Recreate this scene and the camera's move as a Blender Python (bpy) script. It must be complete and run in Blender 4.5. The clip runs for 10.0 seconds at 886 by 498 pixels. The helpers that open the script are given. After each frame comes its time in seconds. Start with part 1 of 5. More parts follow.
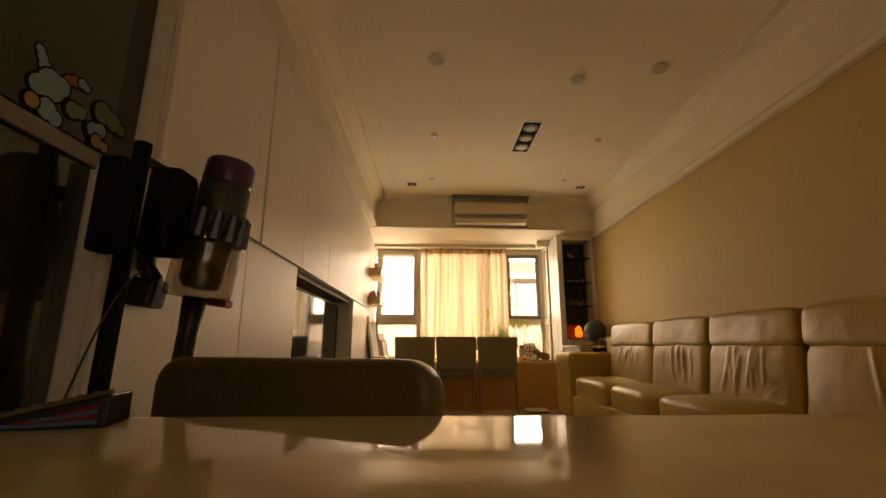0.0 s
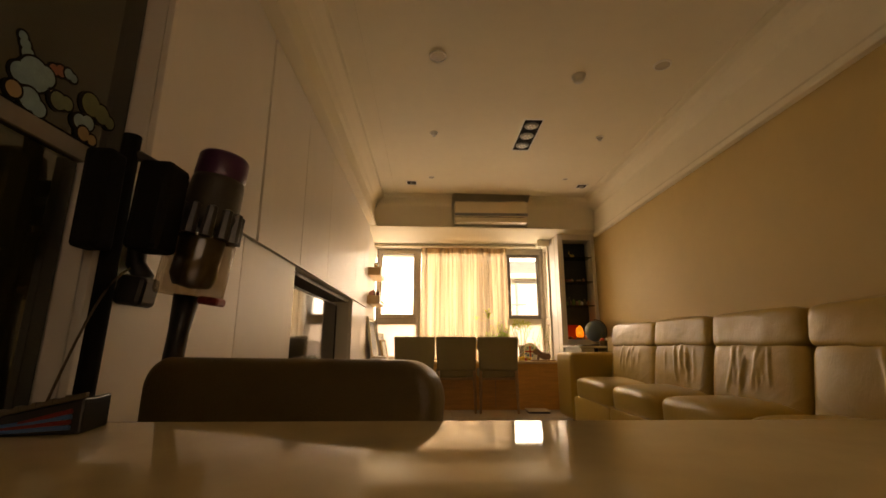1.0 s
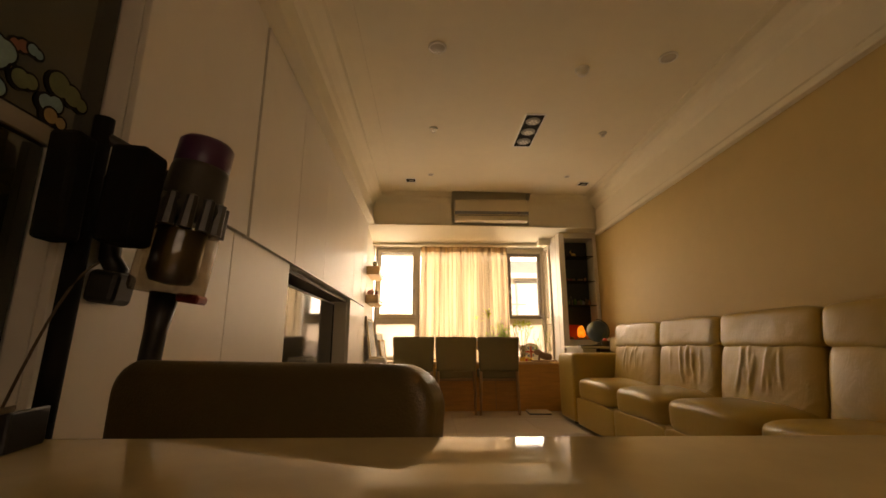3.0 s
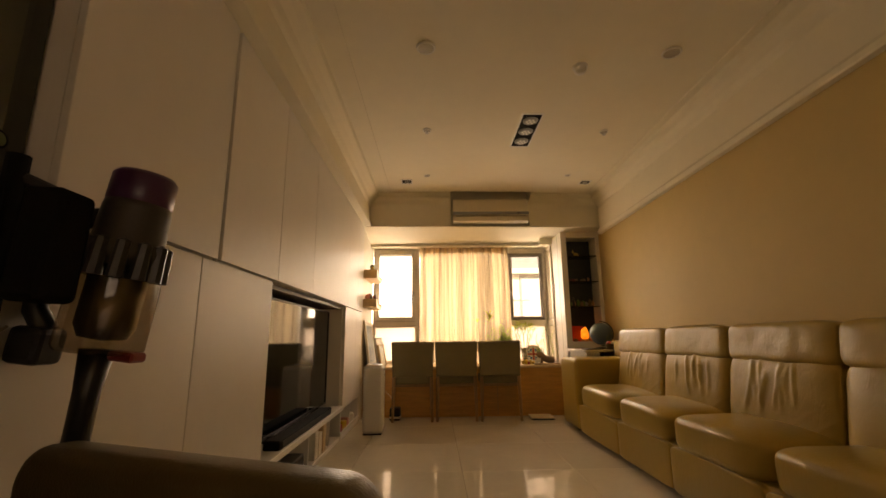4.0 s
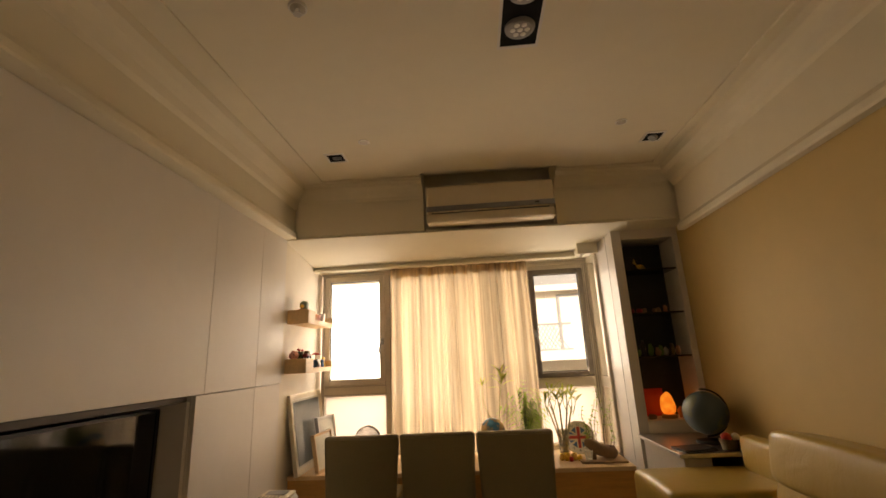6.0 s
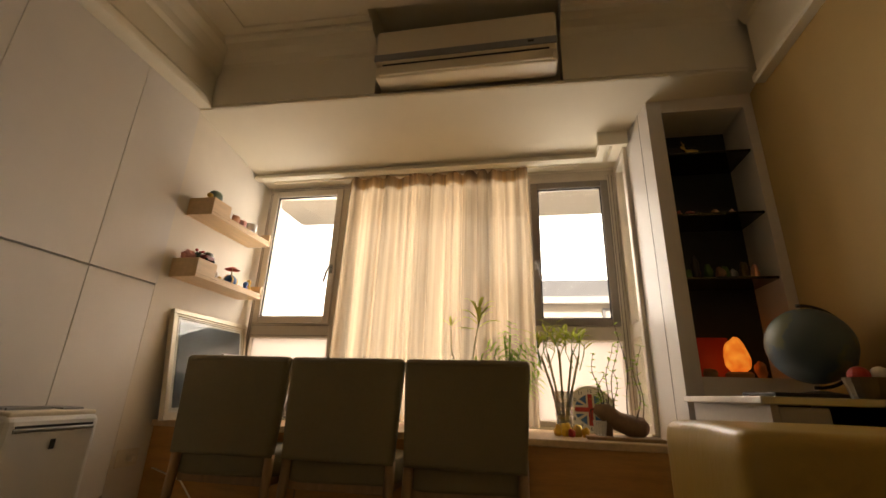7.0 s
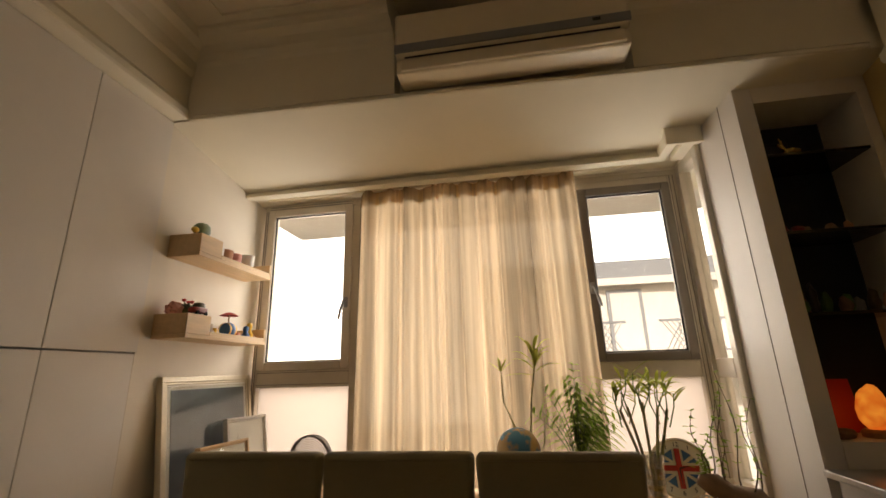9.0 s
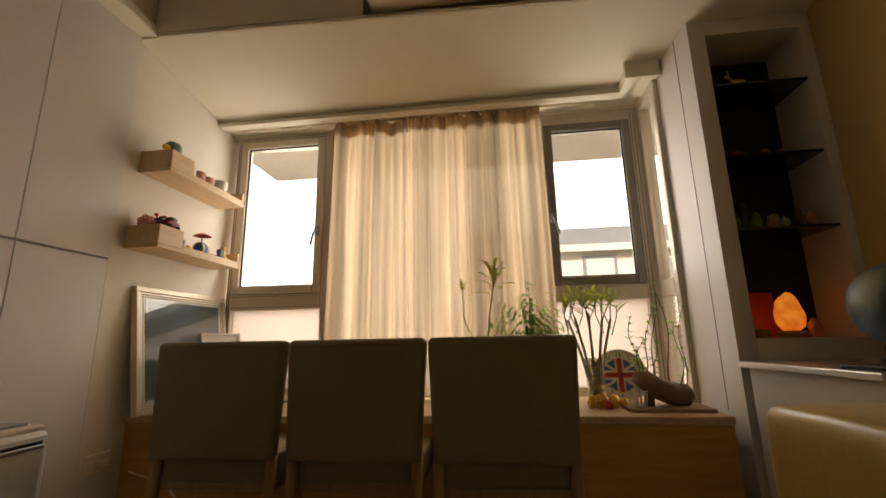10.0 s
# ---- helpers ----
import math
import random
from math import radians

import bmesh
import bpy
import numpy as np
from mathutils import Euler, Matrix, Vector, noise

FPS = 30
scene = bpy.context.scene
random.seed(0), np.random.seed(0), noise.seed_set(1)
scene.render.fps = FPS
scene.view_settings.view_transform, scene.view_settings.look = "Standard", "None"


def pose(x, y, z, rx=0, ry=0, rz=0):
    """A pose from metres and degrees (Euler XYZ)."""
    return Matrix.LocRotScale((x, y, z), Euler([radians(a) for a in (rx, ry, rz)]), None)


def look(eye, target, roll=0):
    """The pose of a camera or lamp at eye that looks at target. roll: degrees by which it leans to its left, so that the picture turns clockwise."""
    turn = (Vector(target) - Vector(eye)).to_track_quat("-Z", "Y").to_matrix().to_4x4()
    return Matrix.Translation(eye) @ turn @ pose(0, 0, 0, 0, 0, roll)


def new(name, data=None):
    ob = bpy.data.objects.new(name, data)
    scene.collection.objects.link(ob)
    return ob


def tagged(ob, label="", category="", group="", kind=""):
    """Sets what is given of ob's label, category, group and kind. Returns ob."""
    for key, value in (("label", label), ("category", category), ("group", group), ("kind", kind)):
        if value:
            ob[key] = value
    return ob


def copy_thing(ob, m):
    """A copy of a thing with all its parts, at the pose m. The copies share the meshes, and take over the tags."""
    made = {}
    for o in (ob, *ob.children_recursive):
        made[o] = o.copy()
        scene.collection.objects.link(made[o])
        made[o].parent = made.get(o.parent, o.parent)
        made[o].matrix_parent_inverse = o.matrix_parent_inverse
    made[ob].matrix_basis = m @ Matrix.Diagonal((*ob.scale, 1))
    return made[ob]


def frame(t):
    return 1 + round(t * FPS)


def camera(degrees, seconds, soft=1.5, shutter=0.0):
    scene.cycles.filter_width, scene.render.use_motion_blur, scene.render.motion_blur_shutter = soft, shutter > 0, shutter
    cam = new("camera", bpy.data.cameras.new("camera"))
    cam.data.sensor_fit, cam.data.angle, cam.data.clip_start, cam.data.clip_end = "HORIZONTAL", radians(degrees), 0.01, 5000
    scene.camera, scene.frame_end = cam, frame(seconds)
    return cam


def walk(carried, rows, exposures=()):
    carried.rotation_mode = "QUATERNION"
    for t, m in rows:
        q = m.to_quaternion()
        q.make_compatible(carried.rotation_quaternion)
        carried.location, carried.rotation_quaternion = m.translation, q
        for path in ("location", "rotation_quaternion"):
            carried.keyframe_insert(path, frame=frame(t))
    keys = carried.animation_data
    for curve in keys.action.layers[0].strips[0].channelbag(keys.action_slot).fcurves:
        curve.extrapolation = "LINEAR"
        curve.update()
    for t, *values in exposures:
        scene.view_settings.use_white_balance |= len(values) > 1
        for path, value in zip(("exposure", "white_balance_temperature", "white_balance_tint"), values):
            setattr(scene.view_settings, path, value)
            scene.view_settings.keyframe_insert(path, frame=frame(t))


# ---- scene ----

# ---------------- camera ----------------
cam = camera(91.8, 10.0, soft=1.6)
PATH = [
    (0.0, -0.556, 1.538, 0.786, -1.85, 12.6, 0.1),
    (1.0, -0.555, 1.578, 0.786, -1.85, 12.6, 0.1),
    (2.0, -0.554, 1.618, 0.786, -1.85, 12.6, 0.15),
    (2.5, -0.553, 1.638, 0.786, -1.85, 12.59, 0.27),
    (2.7, -0.553, 1.648, 0.787, -1.84, 12.6, 0.25),
    (3.8, -0.535, 1.735, 0.857, -1.85, 12.25, -0.75),
    (4.0, -0.469, 1.766, 0.926, -1.23, 11.68, -0.64),
    (4.5, -0.287, 2.021, 0.968, -0.22, 11.44, -0.54),
    (5.0, -0.234, 2.537, 1.346, 0.49, 11.06, -1.70),
    (5.2, -0.225, 2.80, 1.425, 0.75, 11.6, -2.1),
    (6.3, 0.256, 4.222, 1.279, 5.67, 14.86, -1.43),
    (6.5, 0.377, 4.437, 1.079, 7.32, 15.43, 0.06),
    (7.0, 0.516, 5.148, 0.754, 10.93, 18.63, 1.95),
    (7.5, 0.452, 5.574, 0.662, 12.27, 20.76, 2.27),
    (8.0, 0.315, 5.613, 0.816, 12.30, 19.49, 0.98),
    (8.5, 0.206, 5.492, 0.964, 11.05, 17.52, -0.69),
    (9.0, 0.187, 5.437, 1.130, 9.07, 15.98, -1.70),
    (9.5, 0.213, 5.424, 1.147, 6.78, 14.90, -1.97),
    (10.0, 0.283, 5.409, 0.868, 7.11, 12.26, -1.10),
]
walk(cam, [(t, pose(x, y, z, 90 + pitch, 0, yaw) @ pose(0, 0, 0, 0, 0, roll)) for t, x, y, z, yaw, pitch, roll in PATH],
     exposures=[(0.0, 0.48, 9200, 20), (4.0, 0.50, 9100, 20), (4.5, 0.47, 9050, 20), (5.2, 0.30, 8500, 19), (6.4, -0.07, 7600, 18), (7.2, -0.28, 6950, 17), (8.5, -0.46, 6850, 16), (10.0, -0.52, 6850, 16)])

# ---------------- light ----------------
world = bpy.data.worlds.new("sky")
scene.world = world
world.use_nodes = True
wn, wl = world.node_tree.nodes, world.node_tree.links
sky = wn.new("ShaderNodeTexSky")
sky.sky_type = "NISHITA"
sky.sun_disc = False
sky.sun_elevation, sky.sun_rotation = radians(31), radians(169)
sky.air_density, sky.dust_density = 1.0, 4.0
wl.new(sky.outputs[0], wn["Background"].inputs[0])
wn["Background"].inputs[1].default_value = 0.15

sun = new("sun", bpy.data.lights.new("sun", "SUN"))
sun.data.energy, sun.data.angle, sun.data.color = 5.0, radians(0.5), (1.0, 0.94, 0.85)
sun.matrix_world = look((2, -9, 6), (0, 1, 0))

daylight = new("window_daylight", bpy.data.lights.new("window_daylight", "AREA"))
daylight.data.shape, daylight.data.size, daylight.data.size_y = "RECTANGLE", 2.3, 1.5
daylight.data.energy, daylight.data.color = 56.0, (1.0, 0.95, 0.86)
daylight.matrix_world = look((-0.1, 8.05, 1.42), (-0.1, 4.0, 1.0))

# fill light added behind the camera to brighten this end; no source known there
back_light = new("rear_fill_light", bpy.data.lights.new("rear_fill_light", "AREA"))
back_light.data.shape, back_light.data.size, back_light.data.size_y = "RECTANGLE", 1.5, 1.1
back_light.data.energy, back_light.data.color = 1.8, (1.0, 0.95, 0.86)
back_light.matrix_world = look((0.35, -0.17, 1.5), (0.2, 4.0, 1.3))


# ---------------- mesh helpers ----------------
def bx(x0, x1, y0, y1, z0, z1, bevel=0.0, seg=2):
    bm = bmesh.new()
    bmesh.ops.create_cube(bm, size=1.0)
    bmesh.ops.scale(bm, vec=(x1 - x0, y1 - y0, z1 - z0), verts=bm.verts)
    bmesh.ops.translate(bm, vec=((x0 + x1) / 2, (y0 + y1) / 2, (z0 + z1) / 2), verts=bm.verts)
    if bevel > 0:
        bmesh.ops.bevel(bm, geom=bm.edges[:], offset=bevel, segments=seg, affect="EDGES", profile=0.5)
    return bm


def join(*bms):
    out = bms[0]
    for b in bms[1:]:
        me = bpy.data.meshes.new("tmp")
        b.to_mesh(me)
        b.free()
        out.from_mesh(me)
        bpy.data.meshes.remove(me)
    return out


def moved(bm, m):
    bmesh.ops.transform(bm, matrix=m, verts=bm.verts)
    return bm


def lathe(profile, n=24, cx=0.0, cy=0.0):
    """A turned body from (radius, height) pairs."""
    bm = bmesh.new()
    rings = []
    for r, z in profile:
        if r < 1e-5:
            rings.append([bm.verts.new((cx, cy, z))])
        else:
            rings.append([bm.verts.new((cx + r * math.cos(2 * math.pi * i / n), cy + r * math.sin(2 * math.pi * i / n), z)) for i in range(n)])
    for a, b in zip(rings, rings[1:]):
        for i in range(n):
            j = (i + 1) % n
            if len(a) == 1 and len(b) == 1:
                continue
            if len(a) == 1:
                bm.faces.new((a[0], b[j], b[i]))
            elif len(b) == 1:
                bm.faces.new((a[i], a[j], b[0]))
            else:
                bm.faces.new((a[i], a[j], b[j], b[i]))
    bmesh.ops.recalc_face_normals(bm, faces=bm.faces)
    return bm


def tube(pts, radii, n=8):
    """A round bar along points, with a radius for each."""
    bm = bmesh.new()
    pts = [Vector(p) for p in pts]
    if not hasattr(radii, "__len__"):
        radii = [radii] * len(pts)
    rings = []
    for i, p in enumerate(pts):
        d = (pts[min(i + 1, len(pts) - 1)] - pts[max(i - 1, 0)]).normalized()
        u = d.cross(Vector((0.31, 0.17, 0.93)) if abs(d.z) < 0.9 else Vector((1, 0.1, 0))).normalized()
        v = d.cross(u)
        rings.append([bm.verts.new(p + (u * math.cos(2 * math.pi * k / n) + v * math.sin(2 * math.pi * k / n)) * radii[i]) for k in range(n)])
    for a, b in zip(rings, rings[1:]):
        for k in range(n):
            bm.faces.new((a[k], a[(k + 1) % n], b[(k + 1) % n], b[k]))
    bm.faces.new(rings[0][::-1])
    bm.faces.new(rings[-1])
    bmesh.ops.recalc_face_normals(bm, faces=bm.faces)
    return bm


def sweep_profile(profile, y0, y1):
    """A moulding: an (x, z) outline drawn out along y."""
    bm = bmesh.new()
    a = [bm.verts.new((x, y0, z)) for x, z in profile]
    b = [bm.verts.new((x, y1, z)) for x, z in profile]
    n = len(profile)
    for i in range(n):
        bm.faces.new((a[i], a[(i + 1) % n], b[(i + 1) % n], b[i]))
    bm.faces.new(a[::-1])
    bm.faces.new(b)
    bmesh.ops.recalc_face_normals(bm, faces=bm.faces)
    return bm


def cushion(sx, sy, sz, power=4.0, n=28, wave=None):
    """A padded block with soft rounded edges; wave(p) moves its skin."""
    bm = bmesh.new()
    bmesh.ops.create_cube(bm, size=2.0)
    bmesh.ops.subdivide_edges(bm, edges=bm.edges[:], cuts=n, use_grid_fill=True)
    for v in bm.verts:
        p = v.co
        k = (abs(p.x) ** power + abs(p.y) ** power + abs(p.z) ** power) ** (-1.0 / power)
        q = Vector((p.x * k * sx / 2, p.y * k * sy / 2, p.z * k * sz / 2))
        v.co = q + (wave(q) if wave else Vector((0, 0, 0)))
    return bm


def part(name, bm, material, parent=None, label="", smooth=False):
    me = bpy.data.meshes.new(name)
    bm.to_mesh(me)
    bm.free()
    me.materials.append(material)
    if smooth:
        me.polygons.foreach_set("use_smooth", [True] * len(me.polygons))
    ob = new(name, me)
    if parent is not None:
        ob.parent = parent
    return tagged(ob, label)


def thing(name, label, category, loc=(0, 0, 0), turn=0.0, group="", kind=""):
    ob = new(name)
    ob.empty_display_size = 0.1
    ob.matrix_basis = pose(loc[0], loc[1], loc[2], 0, 0, turn)
    return tagged(ob, label, category, group, kind)


def structure(name, bm, material, label, category="wall", smooth=False):
    return tagged(part(name, bm, material, None, "", smooth), label, category, "", "structure")


# ---------------- materials ----------------
def mat(name, col, rough=0.5, metal=0.0, var=0.08, scale=6.0, bump=0.0, bump_scale=60.0, stretch=None, coat=0.0, spec=0.5, per_object=0.0):
    m = bpy.data.materials.new(name)
    m.use_nodes = True
    nt = m.node_tree
    nd, ln = nt.nodes, nt.links
    b = nd["Principled BSDF"]
    b.inputs["Roughness"].default_value, b.inputs["Metallic"].default_value = rough, metal
    b.inputs["Specular IOR Level"].default_value, b.inputs["Coat Weight"].default_value = spec, coat
    tc = nd.new("ShaderNodeTexCoord")
    mp = nd.new("ShaderNodeMapping")
    if stretch:
        mp.inputs["Scale"].default_value = stretch
    ln.new(tc.outputs["Object"], mp.inputs[0])
    n1 = nd.new("ShaderNodeTexNoise")
    n1.inputs["Scale"].default_value, n1.inputs["Detail"].default_value = scale, 6.0
    ln.new(mp.outputs[0], n1.inputs["Vector"])
    n2 = nd.new("ShaderNodeTexNoise")
    n2.inputs["Scale"].default_value, n2.inputs["Detail"].default_value = scale * 7, 3.0
    ln.new(mp.outputs[0], n2.inputs["Vector"])
    mix = nd.new("ShaderNodeMath")
    mix.operation = "MULTIPLY_ADD"
    ln.new(n2.outputs[0], mix.inputs[0])
    mix.inputs[1].default_value = 0.45
    ln.new(n1.outputs[0], mix.inputs[2])
    rmp = nd.new("ShaderNodeMapRange")
    rmp.inputs[1].default_value, rmp.inputs[2].default_value = 0.4, 1.05
    rmp.inputs[3].default_value, rmp.inputs[4].default_value = 1.0 - var, 1.0 + var
    ln.new(mix.outputs[0], rmp.inputs[0])
    hsv = nd.new("ShaderNodeHueSaturation")
    hsv.inputs["Color"].default_value = (*col, 1)
    val = rmp.outputs[0]
    if per_object:
        oi = nd.new("ShaderNodeObjectInfo")
        r2 = nd.new("ShaderNodeMapRange")
        r2.inputs[3].default_value, r2.inputs[4].default_value = 1.0 - per_object, 1.0 + per_object
        ln.new(oi.outputs["Random"], r2.inputs[0])
        mm = nd.new("ShaderNodeMath")
        mm.operation = "MULTIPLY"
        ln.new(val, mm.inputs[0])
        ln.new(r2.outputs[0], mm.inputs[1])
        val = mm.outputs[0]
    ln.new(val, hsv.inputs["Value"])
    ln.new(hsv.outputs[0], b.inputs["Base Color"])
    rr = nd.new("ShaderNodeMapRange")
    rr.inputs[3].default_value, rr.inputs[4].default_value = max(0.0, rough - 0.06), min(1.0, rough + 0.06)
    ln.new(n1.outputs[0], rr.inputs[0])
    ln.new(rr.outputs[0], b.inputs["Roughness"])
    if bump:
        n3 = nd.new("ShaderNodeTexNoise")
        n3.inputs["Scale"].default_value, n3.inputs["Detail"].default_value = bump_scale, 4.0
        ln.new(mp.outputs[0], n3.inputs["Vector"])
        bp = nd.new("ShaderNodeBump")
        bp.inputs["Strength"].default_value, bp.inputs["Distance"].default_value = bump, 0.01
        ln.new(n3.outputs[0], bp.inputs["Height"])
        ln.new(bp.outputs[0], b.inputs["Normal"])
    return m


def see_through(name, tint, gloss, cloth=False, gloss_rough=0.0, streak=0.0, sheer=0.0):
    """Clear glass, or with cloth a thin sheet that lets light soak through."""
    m = bpy.data.materials.new(name)
    m.use_nodes = True
    nd, ln = m.node_tree.nodes, m.node_tree.links
    nd.remove(nd["Principled BSDF"])
    out = nd["Material Output"]
    mix = nd.new("ShaderNodeMixShader")
    mix.inputs[0].default_value = gloss
    if cloth:
        a = nd.new("ShaderNodeBsdfTranslucent")
        c = nd.new("ShaderNodeBsdfDiffuse")
        tc = nd.new("ShaderNodeTexCoord")
        mp = nd.new("ShaderNodeMapping")
        mp.inputs["Scale"].default_value = (20, 8, 0.5)
        ns = nd.new("ShaderNodeTexNoise")
        ns.inputs["Scale"].default_value, ns.inputs["Detail"].default_value = 1.0, 5.0
        ln.new(tc.outputs["Object"], mp.inputs[0])
        ln.new(mp.outputs[0], ns.inputs["Vector"])
        rmp = nd.new("ShaderNodeMapRange")
        rmp.inputs[1].default_value, rmp.inputs[2].default_value = 0.3, 0.7
        rmp.inputs[3].default_value, rmp.inputs[4].default_value = 1.0 - streak, 1.0 + streak * 0.6
        ln.new(ns.outputs[0], rmp.inputs[0])
        hs = nd.new("ShaderNodeHueSaturation")
        hs.inputs["Color"].default_value = (*tint, 1)
        ln.new(rmp.outputs[0], hs.inputs["Value"])
        ln.new(hs.outputs[0], a.inputs[0])
        ln.new(hs.outputs[0], c.inputs[0])
    else:
        a = nd.new("ShaderNodeBsdfTransparent")
        c = nd.new("ShaderNodeBsdfGlossy")
        c.inputs["Roughness"].default_value = gloss_rough
        a.inputs[0].default_value = (*tint, 1)
    ln.new(a.outputs[0], mix.inputs[1])
    ln.new(c.outputs[0], mix.inputs[2])
    last = mix
    if sheer:
        clear = nd.new("ShaderNodeBsdfTransparent")
        clear.inputs[0].default_value = (1.0, 0.90, 0.76, 1)
        last = nd.new("ShaderNodeMixShader")
        last.inputs[0].default_value = sheer
        ln.new(mix.outputs[0], last.inputs[1])
        ln.new(clear.outputs[0], last.inputs[2])
    ln.new(last.outputs[0], out.inputs[0])
    return m


def glow(name, col, strength):
    m = bpy.data.materials.new(name)
    m.use_nodes = True
    b = m.node_tree.nodes["Principled BSDF"]
    b.inputs["Base Color"].default_value = (*col, 1)
    b.inputs["Emission Color"].default_value = (*col, 1)
    b.inputs["Emission Strength"].default_value = strength
    return m


M_CEIL = mat("ceiling_paint", (0.82, 0.75, 0.59), 0.75, var=0.04, scale=1.5, bump=0.05, bump_scale=180)
M_WALL = mat("tan_wall_paint", (0.57, 0.41, 0.165), 0.7, var=0.06, scale=1.2, bump=0.08, bump_scale=220)
M_WHITEWALL = mat("cream_wall_paint", (0.80, 0.73, 0.62), 0.7, var=0.05, scale=1.5, bump=0.06, bump_scale=200)
M_CAB = mat("white_lacquer", (0.77, 0.72, 0.66), 0.42, var=0.035, scale=2.0, bump=0.02, bump_scale=90, per_object=0.02)
M_GAP = mat("dark_gap", (0.12, 0.09, 0.06), 0.8)
M_NICHE = mat("dark_niche_laminate", (0.10, 0.075, 0.05), 0.5, var=0.15, scale=4)
M_FLOOR = mat("polished_tile", (0.74, 0.66, 0.53), 0.08, var=0.07, scale=2.0, per_object=0.03, spec=0.6)
M_GROUT = mat("grout", (0.30, 0.25, 0.19), 0.9, var=0.15, scale=20)
M_TABLE = mat("cream_stone", (0.61, 0.49, 0.27), 0.03, var=0.14, scale=3.0, spec=0.45)
M_SOFA = mat("tan_leather", (0.445, 0.305, 0.075), 0.33, var=0.025, scale=2.2, bump=0.06, bump_scale=48, spec=0.42)


def creased(m, strength, scale):
    """Adds a net of soft creases over the grain of a leather."""
    nd, ln = m.node_tree.nodes, m.node_tree.links
    tc = nd.new("ShaderNodeTexCoord")
    mp = nd.new("ShaderNodeMapping")
    mp.inputs["Scale"].default_value = (1.0, 1.7, 0.7)
    ns = nd.new("ShaderNodeTexNoise")
    ns.inputs["Scale"].default_value, ns.inputs["Detail"].default_value, ns.inputs["Distortion"].default_value = scale, 3.0, 0.8
    sub = nd.new("ShaderNodeMath")
    sub.operation, sub.inputs[1].default_value = "SUBTRACT", 0.5
    ab = nd.new("ShaderNodeMath")
    ab.operation = "ABSOLUTE"
    rm = nd.new("ShaderNodeMapRange")
    rm.inputs[1].default_value, rm.inputs[2].default_value = 0.0, 0.10
    bp = nd.new("ShaderNodeBump")
    bp.inputs["Strength"].default_value, bp.inputs["Distance"].default_value = strength, 0.008
    b = nd["Principled BSDF"]
    old = b.inputs["Normal"].links[0].from_socket
    ln.new(tc.outputs["Object"], mp.inputs[0])
    ln.new(mp.outputs[0], ns.inputs["Vector"])
    ln.new(ns.outputs[0], sub.inputs[0])
    ln.new(sub.outputs[0], ab.inputs[0])
    ln.new(ab.outputs[0], rm.inputs[0])
    ln.new(rm.outputs[0], bp.inputs["Height"])
    ln.new(old, bp.inputs["Normal"])
    ln.new(bp.outputs[0], b.inputs["Normal"])


creased(M_SOFA, 0.055, 9.0)
M_BROWN = mat("brown_leather", (0.125, 0.085, 0.032), 0.32, var=0.15, scale=6, bump=0.2, bump_scale=240)
M_CHAIR = mat("taupe_upholstery", (0.22, 0.18, 0.085), 0.62, var=0.08, scale=8, bump=0.25, bump_scale=300)
M_WOOD = mat("honey_wood", (0.56, 0.285, 0.075), 0.42, var=0.2, scale=4, stretch=(1, 9, 9), bump=0.05, bump_scale=40)
M_OAK = mat("pale_oak", (0.66, 0.46, 0.25), 0.5, var=0.15, scale=4, stretch=(9, 1, 9), bump=0.05, bump_scale=40)
M_LEG = mat("chair_leg_wood", (0.36, 0.22, 0.10), 0.45, var=0.2, scale=6, stretch=(9, 9, 1))
M_ALU = mat("champagne_aluminium", (0.62, 0.55, 0.45), 0.42, metal=0.2, var=0.06, scale=5)
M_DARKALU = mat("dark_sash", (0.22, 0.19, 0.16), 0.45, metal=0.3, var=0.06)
M_BLACK = mat("black_plastic", (0.018, 0.016, 0.015), 0.4, var=0.2, scale=9)
M_MATT = mat("matt_black", (0.012, 0.011, 0.010), 0.85, var=0.1, spec=0.1)
M_DARKNICHE = mat("black_green_laminate", (0.016, 0.020, 0.016), 0.5, var=0.3, scale=6)
M_STRIP = mat("grey_strip", (0.24, 0.24, 0.24), 0.45)
M_SCREEN = mat("screen_glass", (0.008, 0.008, 0.008), 0.06, var=0.1, spec=0.6)
# olive in the base colour paints in the tan wall's reflection
M_BLACKGLASS = mat("black_glass", (0.026, 0.024, 0.011), 0.05, var=0.1, spec=0.7)
M_STEEL = mat("brushed_steel", (0.55, 0.53, 0.50), 0.3, metal=1.0, var=0.08, scale=8)
M_CREAMPL = mat("cream_plastic", (0.80, 0.70, 0.52), 0.4, var=0.04, scale=5)
M_WPLAST = mat("white_plastic", (0.78, 0.75, 0.69), 0.35, var=0.03, scale=5)
M_VACGREY = mat("dark_grey_plastic", (0.040, 0.034, 0.028), 0.32, var=0.2, scale=12)
M_DULLSTEEL = mat("dull_mesh_steel", (0.22, 0.18, 0.13), 0.4, metal=0.8, var=0.2, scale=20)
M_DULLRED = mat("dull_red_plastic", (0.20, 0.020, 0.015), 0.4, var=0.1)
M_GREYPL = mat("grey_plastic", (0.30, 0.29, 0.27), 0.45)
M_PURPLE = mat("purple_plastic", (0.060, 0.016, 0.060), 0.3, var=0.1)
M_RED = mat("red_plastic", (0.50, 0.04, 0.03), 0.35, var=0.1)
M_GOLD = mat("gilt_metal", (0.75, 0.52, 0.15), 0.28, metal=0.9, var=0.1)
M_YELLOW = mat("yellow_glaze", (0.80, 0.50, 0.06), 0.3, var=0.15, scale=30)
M_BLUE = mat("blue_glaze", (0.05, 0.14, 0.32), 0.35, var=0.2, scale=20)
